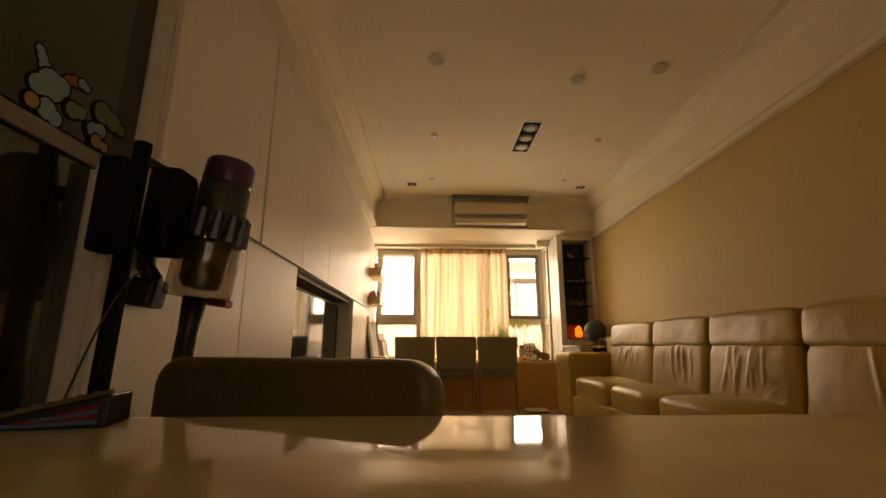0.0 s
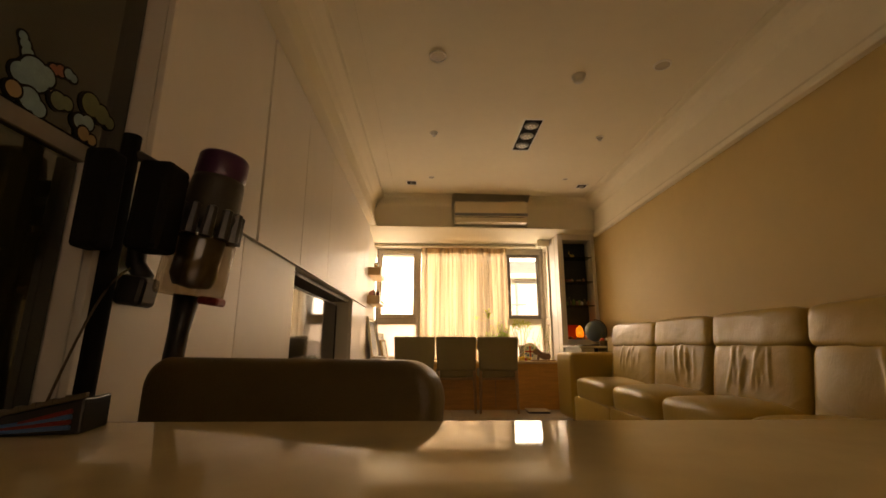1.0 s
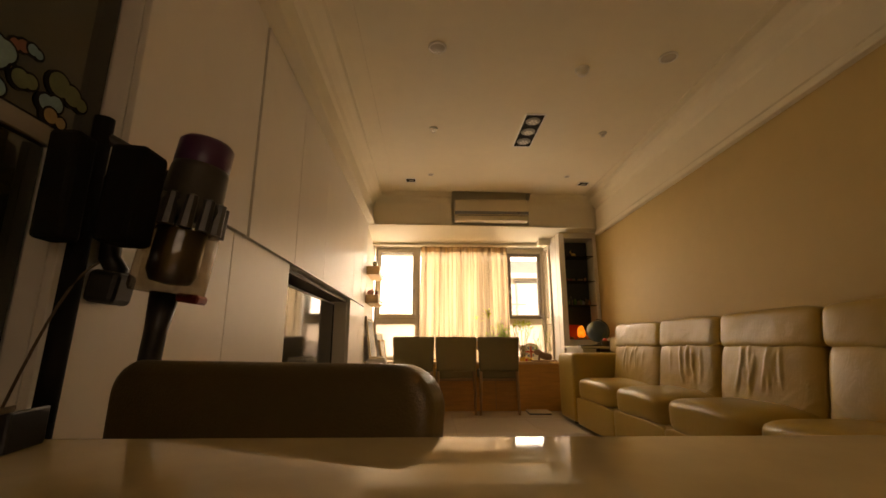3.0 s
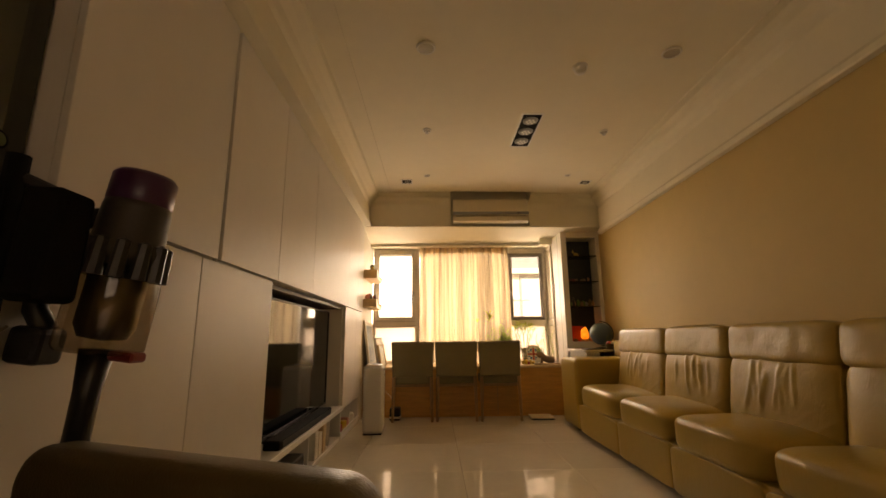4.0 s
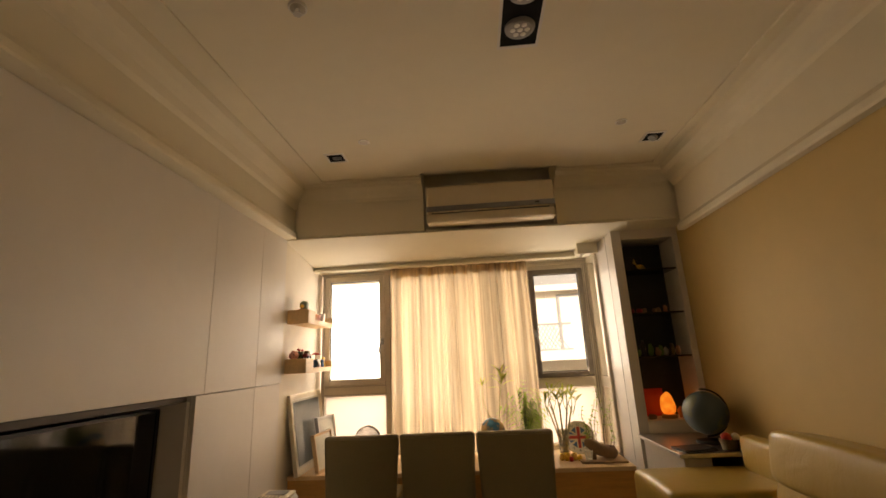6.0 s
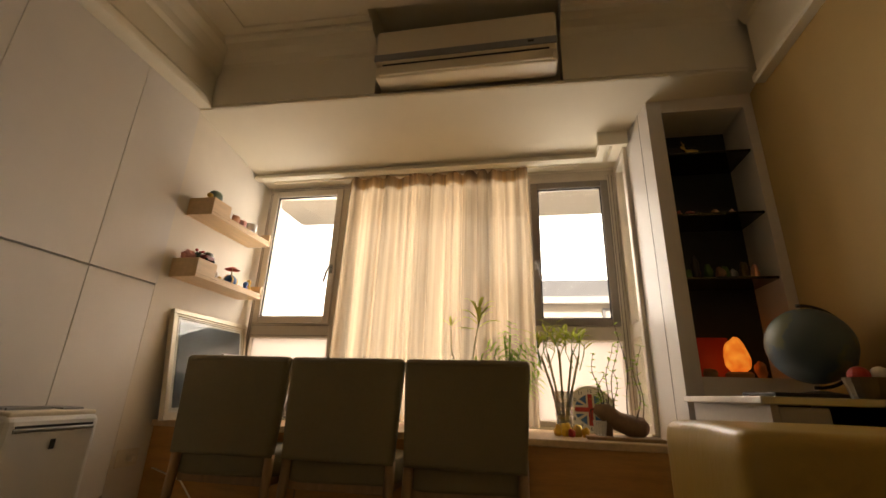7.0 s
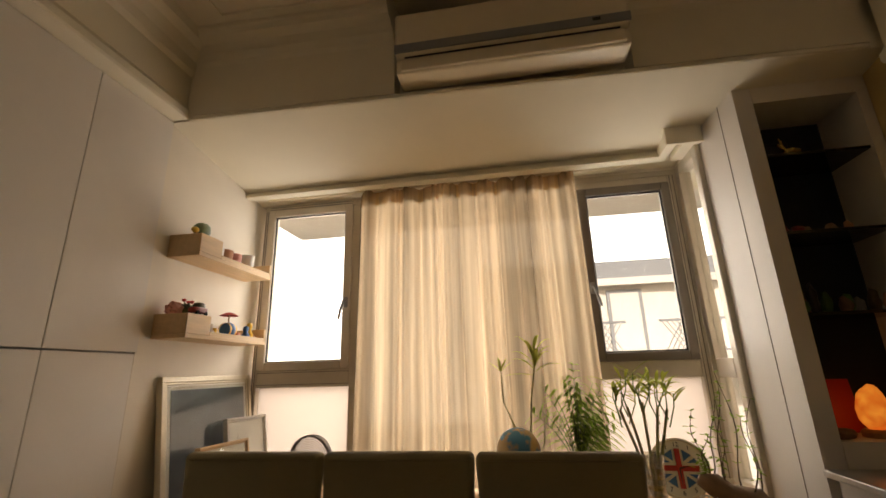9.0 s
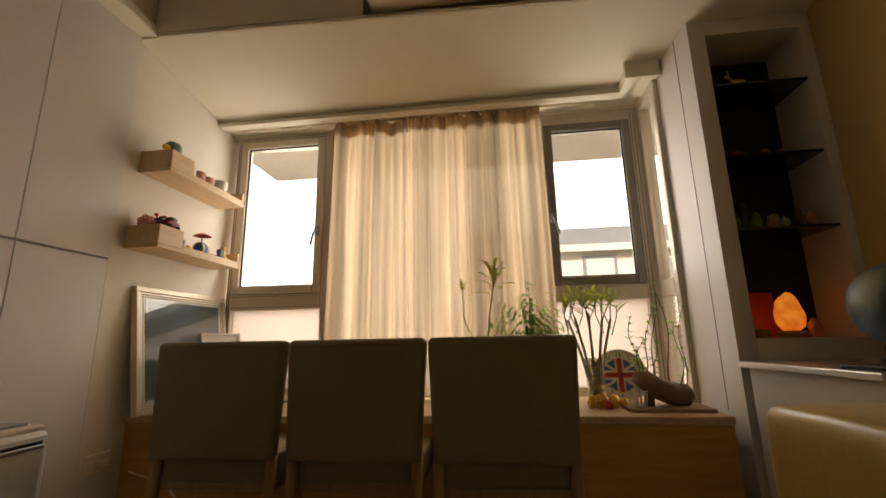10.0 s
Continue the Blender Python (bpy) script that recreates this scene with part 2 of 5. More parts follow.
M_PINK = mat("pink_clay", (0.72, 0.33, 0.27), 0.6, var=0.12, scale=20)
M_CLAY = mat("terracotta", (0.55, 0.27, 0.15), 0.65, var=0.15, scale=20)
M_GREEN = mat("leaf_green", (0.10, 0.19, 0.035), 0.5, var=0.3, scale=12)
M_STEM = mat("cane_stem", (0.36, 0.33, 0.13), 0.6, var=0.25, scale=15)
M_TWIG = mat("dark_twig", (0.10, 0.065, 0.035), 0.75, var=0.25, scale=20)
M_DRIFT = mat("driftwood", (0.25, 0.15, 0.085), 0.6, var=0.3, scale=9, bump=0.4, bump_scale=30)
M_LEAF = see_through("leaf_blade", (0.34, 0.50, 0.10), 0.45, cloth=True, streak=0.25)
M_LEAFLIME = see_through("young_leaf_blade", (0.42, 0.46, 0.09), 0.45, cloth=True, streak=0.2)
M_PAPER = mat("paper", (0.80, 0.76, 0.67), 0.8, var=0.04)
M_PRINT = mat("dim_print", (0.085, 0.10, 0.11), 0.4, var=0.6, scale=9)
M_FRAME = mat("champagne_frame", (0.74, 0.66, 0.50), 0.4, metal=0.25, var=0.1, scale=10)
M_OUT = mat("outside_render", (0.86, 0.79, 0.69), 0.8, var=0.1, scale=2)
M_OUTGREY = mat("outside_grey", (0.33, 0.33, 0.33), 0.8, var=0.15, scale=2)
M_GROUND = mat("ground_paving", (0.25, 0.24, 0.22), 0.9, var=0.2, scale=1)
M_GLASS = see_through("window_glass", (0.97, 0.98, 0.97), 0.05)
M_CLEAR = see_through("clear_plastic", (0.84, 0.82, 0.78), 0.28, gloss_rough=0.05)
M_FROST = see_through("frosted_glass", (0.56, 0.51, 0.46), 0.15, cloth=True)
M_SMOKE = see_through("smoked_plastic", (0.62, 0.56, 0.48), 0.08, gloss_rough=0.05)
M_HEADING = see_through("doubled_sheer_cloth", (0.48, 0.34, 0.18), 0.5, cloth=True, streak=0.3)
# streak paints the folds' shade into the cloth colour as upright noise bands
M_CURTAIN = see_through("sheer_cloth", (0.44, 0.335, 0.22), 0.50, cloth=True, streak=0.5, sheer=0.03)
M_SALT = glow("salt_crystal", (1.0, 0.22, 0.02), 0.95)
nd_, ln_k = M_SALT.node_tree.nodes, M_SALT.node_tree.links
salt_noise = nd_.new("ShaderNodeTexNoise")
salt_noise.inputs["Scale"].default_value, salt_noise.inputs["Detail"].default_value = 22.0, 4.0
salt_ramp = nd_.new("ShaderNodeValToRGB")
salt_ramp.color_ramp.elements[0].position, salt_ramp.color_ramp.elements[1].position = 0.30, 0.70
salt_ramp.color_ramp.elements[0].color, salt_ramp.color_ramp.elements[1].color = (0.62, 0.085, 0.006, 1), (1.0, 0.34, 0.035, 1)
salt_tc = nd_.new("ShaderNodeTexCoord")
ln_k.new(salt_tc.outputs["Object"], salt_noise.inputs["Vector"])
ln_k.new(salt_noise.outputs[0], salt_ramp.inputs[0])
ln_k.new(salt_ramp.outputs[0], nd_["Principled BSDF"].inputs["Emission Color"])
M_LENS = mat("lamp_lens", (0.55, 0.50, 0.42), 0.25, var=0.1)

# ---------------- room shell ----------------
WALL_R, CEIL, BEAM_Y, BEAM_Z, WIN_Y, SILL = 1.60, 2.69, 7.0, 2.298, 7.82, 0.585
LOW_FACE, UP_FACE, SIDE_X = -1.3435, -1.333, -1.345

floor = structure("floor", bx(-1.95, 1.9, -0.2, 7.95, -0.15, -0.006), M_GROUT, "grout bed under polished cream floor tiles", "floor")
def splayed(bm):
    """Shears the sofa's wall outwards towards the window to fit the camera's view."""
    for v in bm.verts:
        v.co.x += 0.016 * (v.co.y - 2.5)
    return bm


structure("wall_east", join(splayed(bx(WALL_R, 1.9, -0.2, 7.06, 0, CEIL)), bx(1.70, 1.9, 7.06, 7.5, 0, CEIL)), M_WALL, "warm tan painted wall behind the leather sofa")
structure("wall_west", bx(-2.05, -1.86, -0.2, 7.0, 0, CEIL), M_WHITEWALL, "cream painted wall behind the fitted cabinets")
# unseen end wall, with an opening left for the added window
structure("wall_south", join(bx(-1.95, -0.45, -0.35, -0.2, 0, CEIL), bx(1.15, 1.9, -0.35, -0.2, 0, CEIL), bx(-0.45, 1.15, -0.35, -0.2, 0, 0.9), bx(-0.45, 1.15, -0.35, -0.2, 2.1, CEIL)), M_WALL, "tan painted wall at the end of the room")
structure("wall_bay_west", bx(-2.05, SIDE_X, 7.0, 7.9, 0, BEAM_Z), M_WHITEWALL, "cream painted side wall of the window bay")
structure("wall_window_base", bx(SIDE_X, 1.9, WIN_Y - 0.04, WIN_Y + 0.12, 0, 0.60), M_WHITEWALL, "cream wall below the bay window")
structure("wall_window_head", bx(SIDE_X, 1.2, WIN_Y - 0.04, WIN_Y + 0.12, 2.17, BEAM_Z), M_WHITEWALL, "cream wall above the bay window")
def prism(foot, z0, z1):
    """An upright block on a many-sided foot."""
    bm = bmesh.new()
    lo = [bm.verts.new((x, y, z0)) for x, y in foot]
    hi = [bm.verts.new((x, y, z1)) for x, y in foot]
    bm.faces.new(lo[::-1])
    bm.faces.new(hi)
    for k in range(len(foot)):
        bm.faces.new((lo[k], lo[(k + 1) % len(foot)], hi[(k + 1) % len(foot)], hi[k]))
    bmesh.ops.recalc_face_normals(bm, faces=bm.faces)
    return bm


structure("wall_niche_column", prism([(1.192, 7.24), (1.264, 7.24), (1.264, 7.50), (1.138, 7.50), (1.145, 7.46)], 0.0, BEAM_Z), M_CAB, "cream painted column between window bay and display niche")
structure("column_seam", prism([(1.1702, 7.3385), (1.1711, 7.3345), (1.178, 7.3345), (1.178, 7.3385)], SILL, BEAM_Z - 0.03), M_GAP, "thin dark seam between two column panels", "trim")
structure("wall_niche_base", bx(1.266, 1.698, 7.24, 7.50, 0.0, 0.86), M_WHITEWALL, "cream painted wall below the display niche")
structure("wall_niche_lintel", bx(1.266, 1.698, 7.24, 7.50, 2.2, BEAM_Z), M_WHITEWALL, "cream painted wall above the display niche")
structure("wall_niche_jamb", bx(1.655, 1.698, 7.24, 7.50, 0.861, 2.199), M_WHITEWALL, "cream painted side of the display niche")
structure("wall_niche_back", bx(1.18, 1.9, 7.502, 7.58, 0.0, BEAM_Z), M_WHITEWALL, "cream wall behind the display niche")
structure("niche_lining", bx(1.266, 1.654, 7.485, 7.497, 0.862, 2.198), M_DARKNICHE, "dark laminate back of the display niche", "panel")
def sloped(bm):
    """Lowers the bay ceiling's underside towards the window to fit the camera's view."""
    for v in bm.verts:
        if v.co.z < 2.31 and v.co.y > 7.5:
            v.co.z -= 0.15
    return bm


# the main slab is cut out over the air conditioner
ceil = join(bx(-2.05, 1.9, -0.35, 6.77, CEIL, CEIL + 0.12), bx(-2.05, -0.262, 6.77, BEAM_Y, CEIL, CEIL + 0.12), bx(0.752, 1.9, 6.77, BEAM_Y, CEIL, CEIL + 0.12),
            sloped(bx(-2.05, 1.9, BEAM_Y, 7.95, BEAM_Z, 2.318)),
            bx(-2.05, -0.262, BEAM_Y, 7.95, 2.318, CEIL + 0.12), bx(0.752, 1.9, BEAM_Y, 7.95, 2.318, CEIL + 0.12),
            bx(-0.262, 0.752, 7.09, 7.95, 2.318, CEIL + 0.12), bx(-0.35, 0.84, 6.74, 7.12, CEIL + 0.12, CEIL + 0.15),
            bx(-1.02, -0.262, 6.800, 6.825, CEIL - 0.012, CEIL), bx(0.752, 1.455, 6.800, 6.825, CEIL - 0.012, CEIL),
            splayed(bx(1.385, 1.41, -0.2, 6.80, CEIL - 0.012, CEIL)), bx(-1.02, -0.995, -0.2, 6.80, CEIL - 0.012, CEIL))
def skewed(bm):
    for v in bm.verts:
        if v.co.y > 6.7:
            v.co.y += 0.034 * (v.co.x + 1.2)
    return bm


structure("ceiling", skewed(ceil), M_CEIL, "cream painted ceiling with a beam over the window bay", "ceiling")


def sweep_x(profile, x0, x1):
    bm = sweep_profile([(p[0], p[1]) for p in profile], x0, x1)
    for v in bm.verts:
        v.co = Vector((v.co.y, v.co.x, v.co.z))
    bmesh.ops.recalc_face_normals(bm, faces=bm.faces)
    return bm


left_prof = [(-1.86, 2.305), (-1.255, 2.305), (-1.250, 2.315), (-1.250, 2.345), (-1.262, 2.355), (-1.275, 2.38), (-1.275, 2.54), (-1.255, 2.56),
             (-1.24, 2.60), (-1.20, 2.635), (-1.16, 2.65), (-1.15, 2.69), (-1.86, 2.69)]
structure("cornice_west", sweep_profile(left_prof, -0.2, 7.0), M_CEIL, "cream plaster cornice above the fitted cabinets", "cornice")
right_prof = [(1.60, 2.20), (1.556, 2.20), (1.550, 2.21), (1.550, 2.24), (1.562, 2.25), (1.578, 2.275), (1.582, 2.55), (1.565, 2.565),
              (1.55, 2.60), (1.51, 2.635), (1.47, 2.65), (1.46, 2.69), (1.60, 2.69)]
structure("cornice_east", splayed(sweep_profile(right_prof, -0.2, 7.06)), M_CEIL, "cream plaster cornice along the tan wall", "cornice")
beam_prof = [(7.0, 2.318), (6.985, 2.318), (6.985, 2.575), (6.978, 2.60), (6.955, 2.625), (6.92, 2.645), (6.875, 2.655), (6.865, 2.672), (6.855, 2.676), (6.85, 2.69), (7.0, 2.69)]
structure("cornice_beam", skewed(join(sweep_x(beam_prof, -1.25, -0.262), sweep_x(beam_prof, 0.752, 1.63))), M_CEIL, "cream plaster crown along the window beam", "cornice")
structure("beam_lip", skewed(bx(-1.25, 1.63, 6.985, 6.999, BEAM_Z - 0.002, 2.316, 0.004, 1)), M_CEIL, "thin plaster lip along the foot of the beam", "trim")

# ---------------- floor tiles ----------------
tile_meshes = {}


def floor_tile(x0, x1, y0, y1):
    key = (round(x1 - x0, 3), round(y1 - y0, 3))
    if key not in tile_meshes:
        g = 0.0015
        bm = bx(g, key[0] - g, g, key[1] - g, -0.012, 0.0, 0.001, 1)
        me = bpy.data.meshes.new("tile")
        bm.to_mesh(me)
        bm.free()
        me.materials.append(M_FLOOR)
        tile_meshes[key] = me
    ob = new("tile", tile_meshes[key])
    ob.parent = floor
    ob.location = (x0, y0, 0)


# ---------------- fitted cabinets ----------------
def cabinet(y0, y1, z0, z1, face, label, gap=0.003):
    c = thing("fitted_cabinet", label, "cabinet", (-1.86, y0, z0), group="fitted wall cabinets")
    w, h, d = y1 - y0, z1 - z0, face + 1.86
    part("body", bx(0, d - 0.022, 0.001, w - 0.001, 0.001, h - 0.001), M_CAB, c)
    part("door", bx(d - 0.020, d, gap, w - gap, gap, h - gap, 0.0015, 1), M_CAB, c)
    return c


UP0, UP1 = 1.2405, 2.303
uppers = [(2.715, 3.478), (3.50, 4.148), (4.148, 4.84), (4.84, 6.10), (6.10, 6.63), (6.63, 7.0)]
for a, b in uppers:
    cabinet(a, b, UP0, UP1, UP_FACE, "tall handleless white lacquer upper cabinet door, closed", 0.0025 if a < 4.5 else 0.0013)
# dark-coloured filler stands in for the shade inside the wide cabinet gap
part("gap_strip", bx(-1.84, UP_FACE - 0.03, 3.478, 3.50, UP0, UP1), M_GAP, None)
tagged(bpy.data.objects["gap_strip"], "dark strip put in for the shade between two white cabinets", "trim", "", "structure")
LO1 = 1.238
for a, b, z0 in ((2.585, 3.38, 0.05), (3.38, 4.10, 0.05), (6.05, 6.64, 0.275), (6.64, 7.0, 0.275)):
    cabinet(a, b, z0, LO1, LOW_FACE, "handleless white lacquer lower cabinet door, closed", 0.0025 if a < 4.5 else 0.0013)
part("plinth", bx(-1.84, -1.41, 2.585, 4.10, 0.0, 0.05), M_GAP, None)
tagged(bpy.data.objects["plinth"], "dark recessed plinth under the white cabinets", "baseboard", "", "structure")

niche = thing("tv_niche", "dark laminate lined recess for the television", "niche", (-1.86, 4.10, 0.31), kind="structure")
part("back_panel", bx(0.0, 0.03, 0, 1.95, 0, 0.925), M_NICHE, niche)
part("top_panel", bx(0.03, 0.47, 0, 1.95, 0.90, 0.925), M_NICHE, niche)
part("side_panel", bx(0.03, 0.488, 1.925, 1.95, 0, 0.90), M_CAB, niche)
part("side_panel", bx(0.03, 0.488, 0, 0.02, 0, 0.90), M_NICHE, niche)

bench = thing("media_bench", "low white media bench with an open shelf beneath", "bench", (-1.86, 4.10, 0.0))
part("top", bx(0.0, 0.53, 0.0, 1.95, 0.272, 0.308, 0.003, 1), M_CAB, bench)
part("base", bx(0.0, 0.50, 0.0, 1.95, 0.0, 0.035, 0.003, 1), M_CAB, bench)
part("back", bx(0.0, 0.02, 0.0, 1.95, 0.035, 0.272), M_NICHE, bench)
part("divider", bx(0.02, 0.48, 0.98, 1.0, 0.035, 0.272), M_CAB, bench)
part("divider", bx(0.02, 0.48, 1.60, 1.62, 0.035, 0.272), M_CAB, bench)

toys = thing("toy_drawer_unit", "open white low shelf filled with small toys", "shelf", (-1.86, 6.05, 0.0))
part("base", bx(0, 0.51, 0, 0.95, 0, 0.03, 0.003, 1), M_CAB, toys)
part("back", bx(0, 0.02, 0, 0.95, 0.03, 0.27), M_NICHE, toys)
part("front_rail", bx(0.49, 0.51, 0, 0.95, 0.03, 0.065, 0.003, 1), M_CAB, toys)
for yy in (0.0, 0.46, 0.93):
    part("divider", bx(0.02, 0.50, yy, yy + 0.02, 0.03, 0.272), M_CAB, toys)
rng = random.Random(4)
for i in range(8):
    yy = 6.13 + (i % 4) * 0.21 + rng.uniform(-0.02, 0.02)
    c = [M_RED, M_YELLOW, M_PINK, M_PAPER, M_BLUE, M_CLAY, M_OAK, M_YELLOW][i]
    ob = part("toy_box", bx(-0.05, 0.05, -0.045, 0.045, 0, 0.10 + 0.06 * (i // 4), 0.012, 2), c)
    ob.matrix_basis = pose(-1.415 - 0.12 * (i // 4), yy, 0.03, 0, 0, rng.uniform(-25, 25))
    tagged(ob, "small coloured toy box lying in the low shelf", "toy", "toys in the low shelf")

tv = thing("television", "large black flat television standing on the bench", "television", (-1.535, 5.13, 0.308))
part("screen", bx(0.035, 0.040, -0.86, 0.86, 0.045, 0.865), M_SCREEN, tv)
part("bezel", join(bx(0.0, 0.046, -0.872, -0.86, 0.03, 0.877), bx(0.0, 0.046, 0.86, 0.872, 0.03, 0.877), bx(0.0, 0.046, -0.86, 0.86, 0.865, 0.877),
                   bx(0.0, 0.046, -0.86, 0.86, 0.03, 0.045), bx(0.0, 0.034, -0.86, 0.86, 0.045, 0.865)), M_BLACK, tv)
for s in (-0.55, 0.55):
    part("foot", bx(-0.10, 0.10, s - 0.02, s + 0.02, 0.0, 0.045, 0.006, 2), M_BLACK, tv)
sb = thing("soundbar", "long black soundbar on the media bench", "soundbar", (-1.395, 5.0, 0.308))
part("body", bx(-0.05, 0.05, -0.62, 0.62, 0.0, 0.055, 0.012, 3), M_MATT, sb)
part("grille", bx(0.0505, 0.053, -0.58, 0.58, 0.010, 0.046), M_BLACK, sb)
av = thing("media_player", "black glossy set-top box under the bench", "electronics", (-1.50, 4.62, 0.035))
part("body", bx(-0.17, 0.14, -0.30, 0.30, 0.008, 0.135, 0.008, 2), M_BLACK, av)
part("face", bx(0.1405, 0.144, -0.28, 0.28, 0.02, 0.12), M_SCREEN, av)
for s in (-0.2, 0.2):
    part("foot", bx(0.05, 0.09, s - 0.02, s + 0.02, 0, 0.008), M_BLACK, av)
for i, (yy, h, c) in enumerate(((5.28, 0.20, M_PAPER), (5.40, 0.17, M_WHITEWALL), (5.52, 0.21, M_OAK))):
    ob = part("storage_box", bx(-0.15, 0.15, -0.045, 0.045, 0, h, 0.004, 1), c)
    ob.location = (-1.52, yy, 0.035)
    tagged(ob, "pale upright storage box under the media bench", "box", "boxes under the bench")

# tall black glass door cabinet beside the white units
fr = thing("tall_glass_cabinet", "tall black glossy glass door cabinet with a steel trim", "cabinet", (-1.86, 1.30, 0.0))
part("body", join(bx(0, 0.43, 0, 1.28, 0, 1.238), bx(0, 0.43, 0, 1.41, 1.238, 2.30)), M_BLACK, fr)
part("upper_door", bx(0.432, 0.452, 0.004, 1.406, 1.27, 2.298, 0.002, 1), M_BLACKGLASS, fr)
part("lower_door", bx(0.432, 0.452, 0.004, 1.276, 0.03, 1.215, 0.002, 1), M_BLACKGLASS, fr)
part("trim", bx(0.432, 0.458, 0.004, 1.406, 1.22, 1.265, 0.003, 1), M_DARKALU, fr)

M_SKYVINYL = mat("pale_blue_vinyl", (0.16, 0.27, 0.31), 0.45, var=0.25, scale=30)
M_REDVINYL = mat("dull_red_vinyl", (0.22, 0.07, 0.04), 0.45, var=0.2, scale=30)
M_LEAFVINYL = mat("olive_vinyl", (0.10, 0.12, 0.045), 0.45, var=0.3, scale=30)
M_TANVINYL = mat("tan_vinyl", (0.30, 0.20, 0.09), 0.45, var=0.2, scale=30)


def vinyl(outline, lift, grow, m, parent, name):
    """A flat rounded patch on the glass; outline is a chain of (y, z, radius) discs."""
    bm = bmesh.new()
    for y, z, r in outline:
        ring = [bm.verts.new((lift, y + (r + grow) * math.cos(a), z + (r + grow) * math.sin(a))) for a in [k * math.pi / 12 for k in range(24)]]
        low = [bm.verts.new((0.0, v.co.y, v.co.z)) for v in ring]
        bm.faces.new(ring)
        for k in range(24):
            bm.faces.new((ring[k], low[k], low[(k + 1) % 24], ring[(k + 1) % 24]))
    bmesh.ops.recalc_face_normals(bm, faces=bm.faces)
    return part(name, bm, m, parent)


STK = thing("vinyl_sticker", "blue, red and olive vinyl sticker with dark outlines on black glass", "sticker", (-1.4078, 2.50, 1.34))
PATCHES = [(M_SKYVINYL, [(-0.115, 0.075, 0.010), (-0.107, 0.062, 0.012), (-0.098, 0.046, 0.014)]),
           (M_REDVINYL, [(-0.035, 0.052, 0.012), (-0.018, 0.060, 0.013)]),
           (M_SKYVINYL, [(0.002, 0.066, 0.012), (0.016, 0.064, 0.010)]),
           (M_SKYVINYL, [(-0.075, 0.012, 0.036), (-0.105, -0.004, 0.022), (-0.050, 0.024, 0.022)]),
           (M_SKYVINYL, [(-0.075, -0.046, 0.024), (-0.052, -0.056, 0.018)]),
           (M_TANVINYL, [(-0.112, -0.046, 0.017), (-0.024, -0.006, 0.012)]),
           (M_LEAFVINYL, [(-0.012, -0.012, 0.020), (0.010, -0.006, 0.016)]),
           (M_LEAFVINYL, [(0.075, 0.030, 0.028), (0.112, 0.024, 0.024), (0.140, 0.016, 0.016)]),
           (M_SKYVINYL, [(0.052, -0.028, 0.018), (0.075, -0.020, 0.018)]),
           (M_TANVINYL, [(0.068, -0.052, 0.017), (0.095, -0.056, 0.013)])]
for k, (m_, o_) in enumerate(PATCHES):
    for q, disc_ in enumerate(o_):
        vinyl([disc_], 0.0006 + 0.0006 * k + 0.00002 * q, 0.005, M_MATT, STK, "outline")
        vinyl([disc_], 0.0009 + 0.0006 * k + 0.00002 * q, 0.0, m_, STK, "patch")

# ---------------- sofa ----------------
SOFA = thing("leather_sofa", "long tan leather four seat sofa with creased cushions along the wall", "sofa", (1.24, 4.50, 0.0))


def leather_wave(seed, folds, front):
    """Soft unevenness, with a few uneven hanging folds on the front."""
    rg = random.Random(int(seed * 10) + 3)
    creases = [(rg.uniform(-0.21, 0.21), rg.uniform(0.011, 0.020), rg.uniform(0.35, 1.0), rg.uniform(-0.22, 0.22), rg.uniform(-0.14, 0.0), rg.uniform(0.08, 0.17)) for _ in range(folds)]

    def w(q):
        n = noise.noise(Vector((q.x * 4 + seed, q.y * 4, q.z * 4))) * 0.006 + noise.noise(Vector((q.x * 13 + seed, q.y * 13, q.z * 13))) * 0.0022
        out = Vector((0, 0, n))
        if q.x < 0:
            if front:
                d = 0.0
                for yc, wd, am, sl, z0, z1 in creases:
                    along = min(1.0, max(0.0, (q.z - z0) / 0.09)) * min(1.0, max(0.0, (z1 + 0.05 - q.z) / 0.06))
                    d += am * along * math.exp(-((q.y - yc - sl * (q.z - 0.05) - 0.012 * noise.noise(Vector((q.z * 9, yc * 20, seed)))) / wd) ** 2)
                low = max(0.0, (-0.02 - q.z) / 0.2) * (abs(q.y) / 0.37)
                out.x = n - 0.012 * min(d, 1.2) - 0.007 * low * (1.0 - abs(math.sin(q.z * 30 - abs(q.y) * 22 + seed))) ** 2 + 0.006 * (abs(q.y) / 0.37) ** 4
            else:
                ridge = 1.0 - abs(math.sin(q.y * 17 + 2.2 * noise.noise(Vector((q.y * 5, q.z * 9, seed))) + q.z * 16))
                out.x = n - 0.005 * ridge ** 2 * max(0.0, 1.0 - abs(q.z) / 0.09) * max(0.0, noise.noise(Vector((q.y * 3, q.z * 3, seed + 4))) + 0.2)
        return out
    return w


def top_wave(seed):
    def w(q):
        n = noise.noise(Vector((q.x * 3 + seed, q.y * 3, q.z * 3)))
        c = 0.012 * (1 - (2 * q.y / 0.75) ** 2) if q.z > 0 else 0.0
        return Vector((0, 0, 0.007 * n + c))
    return w


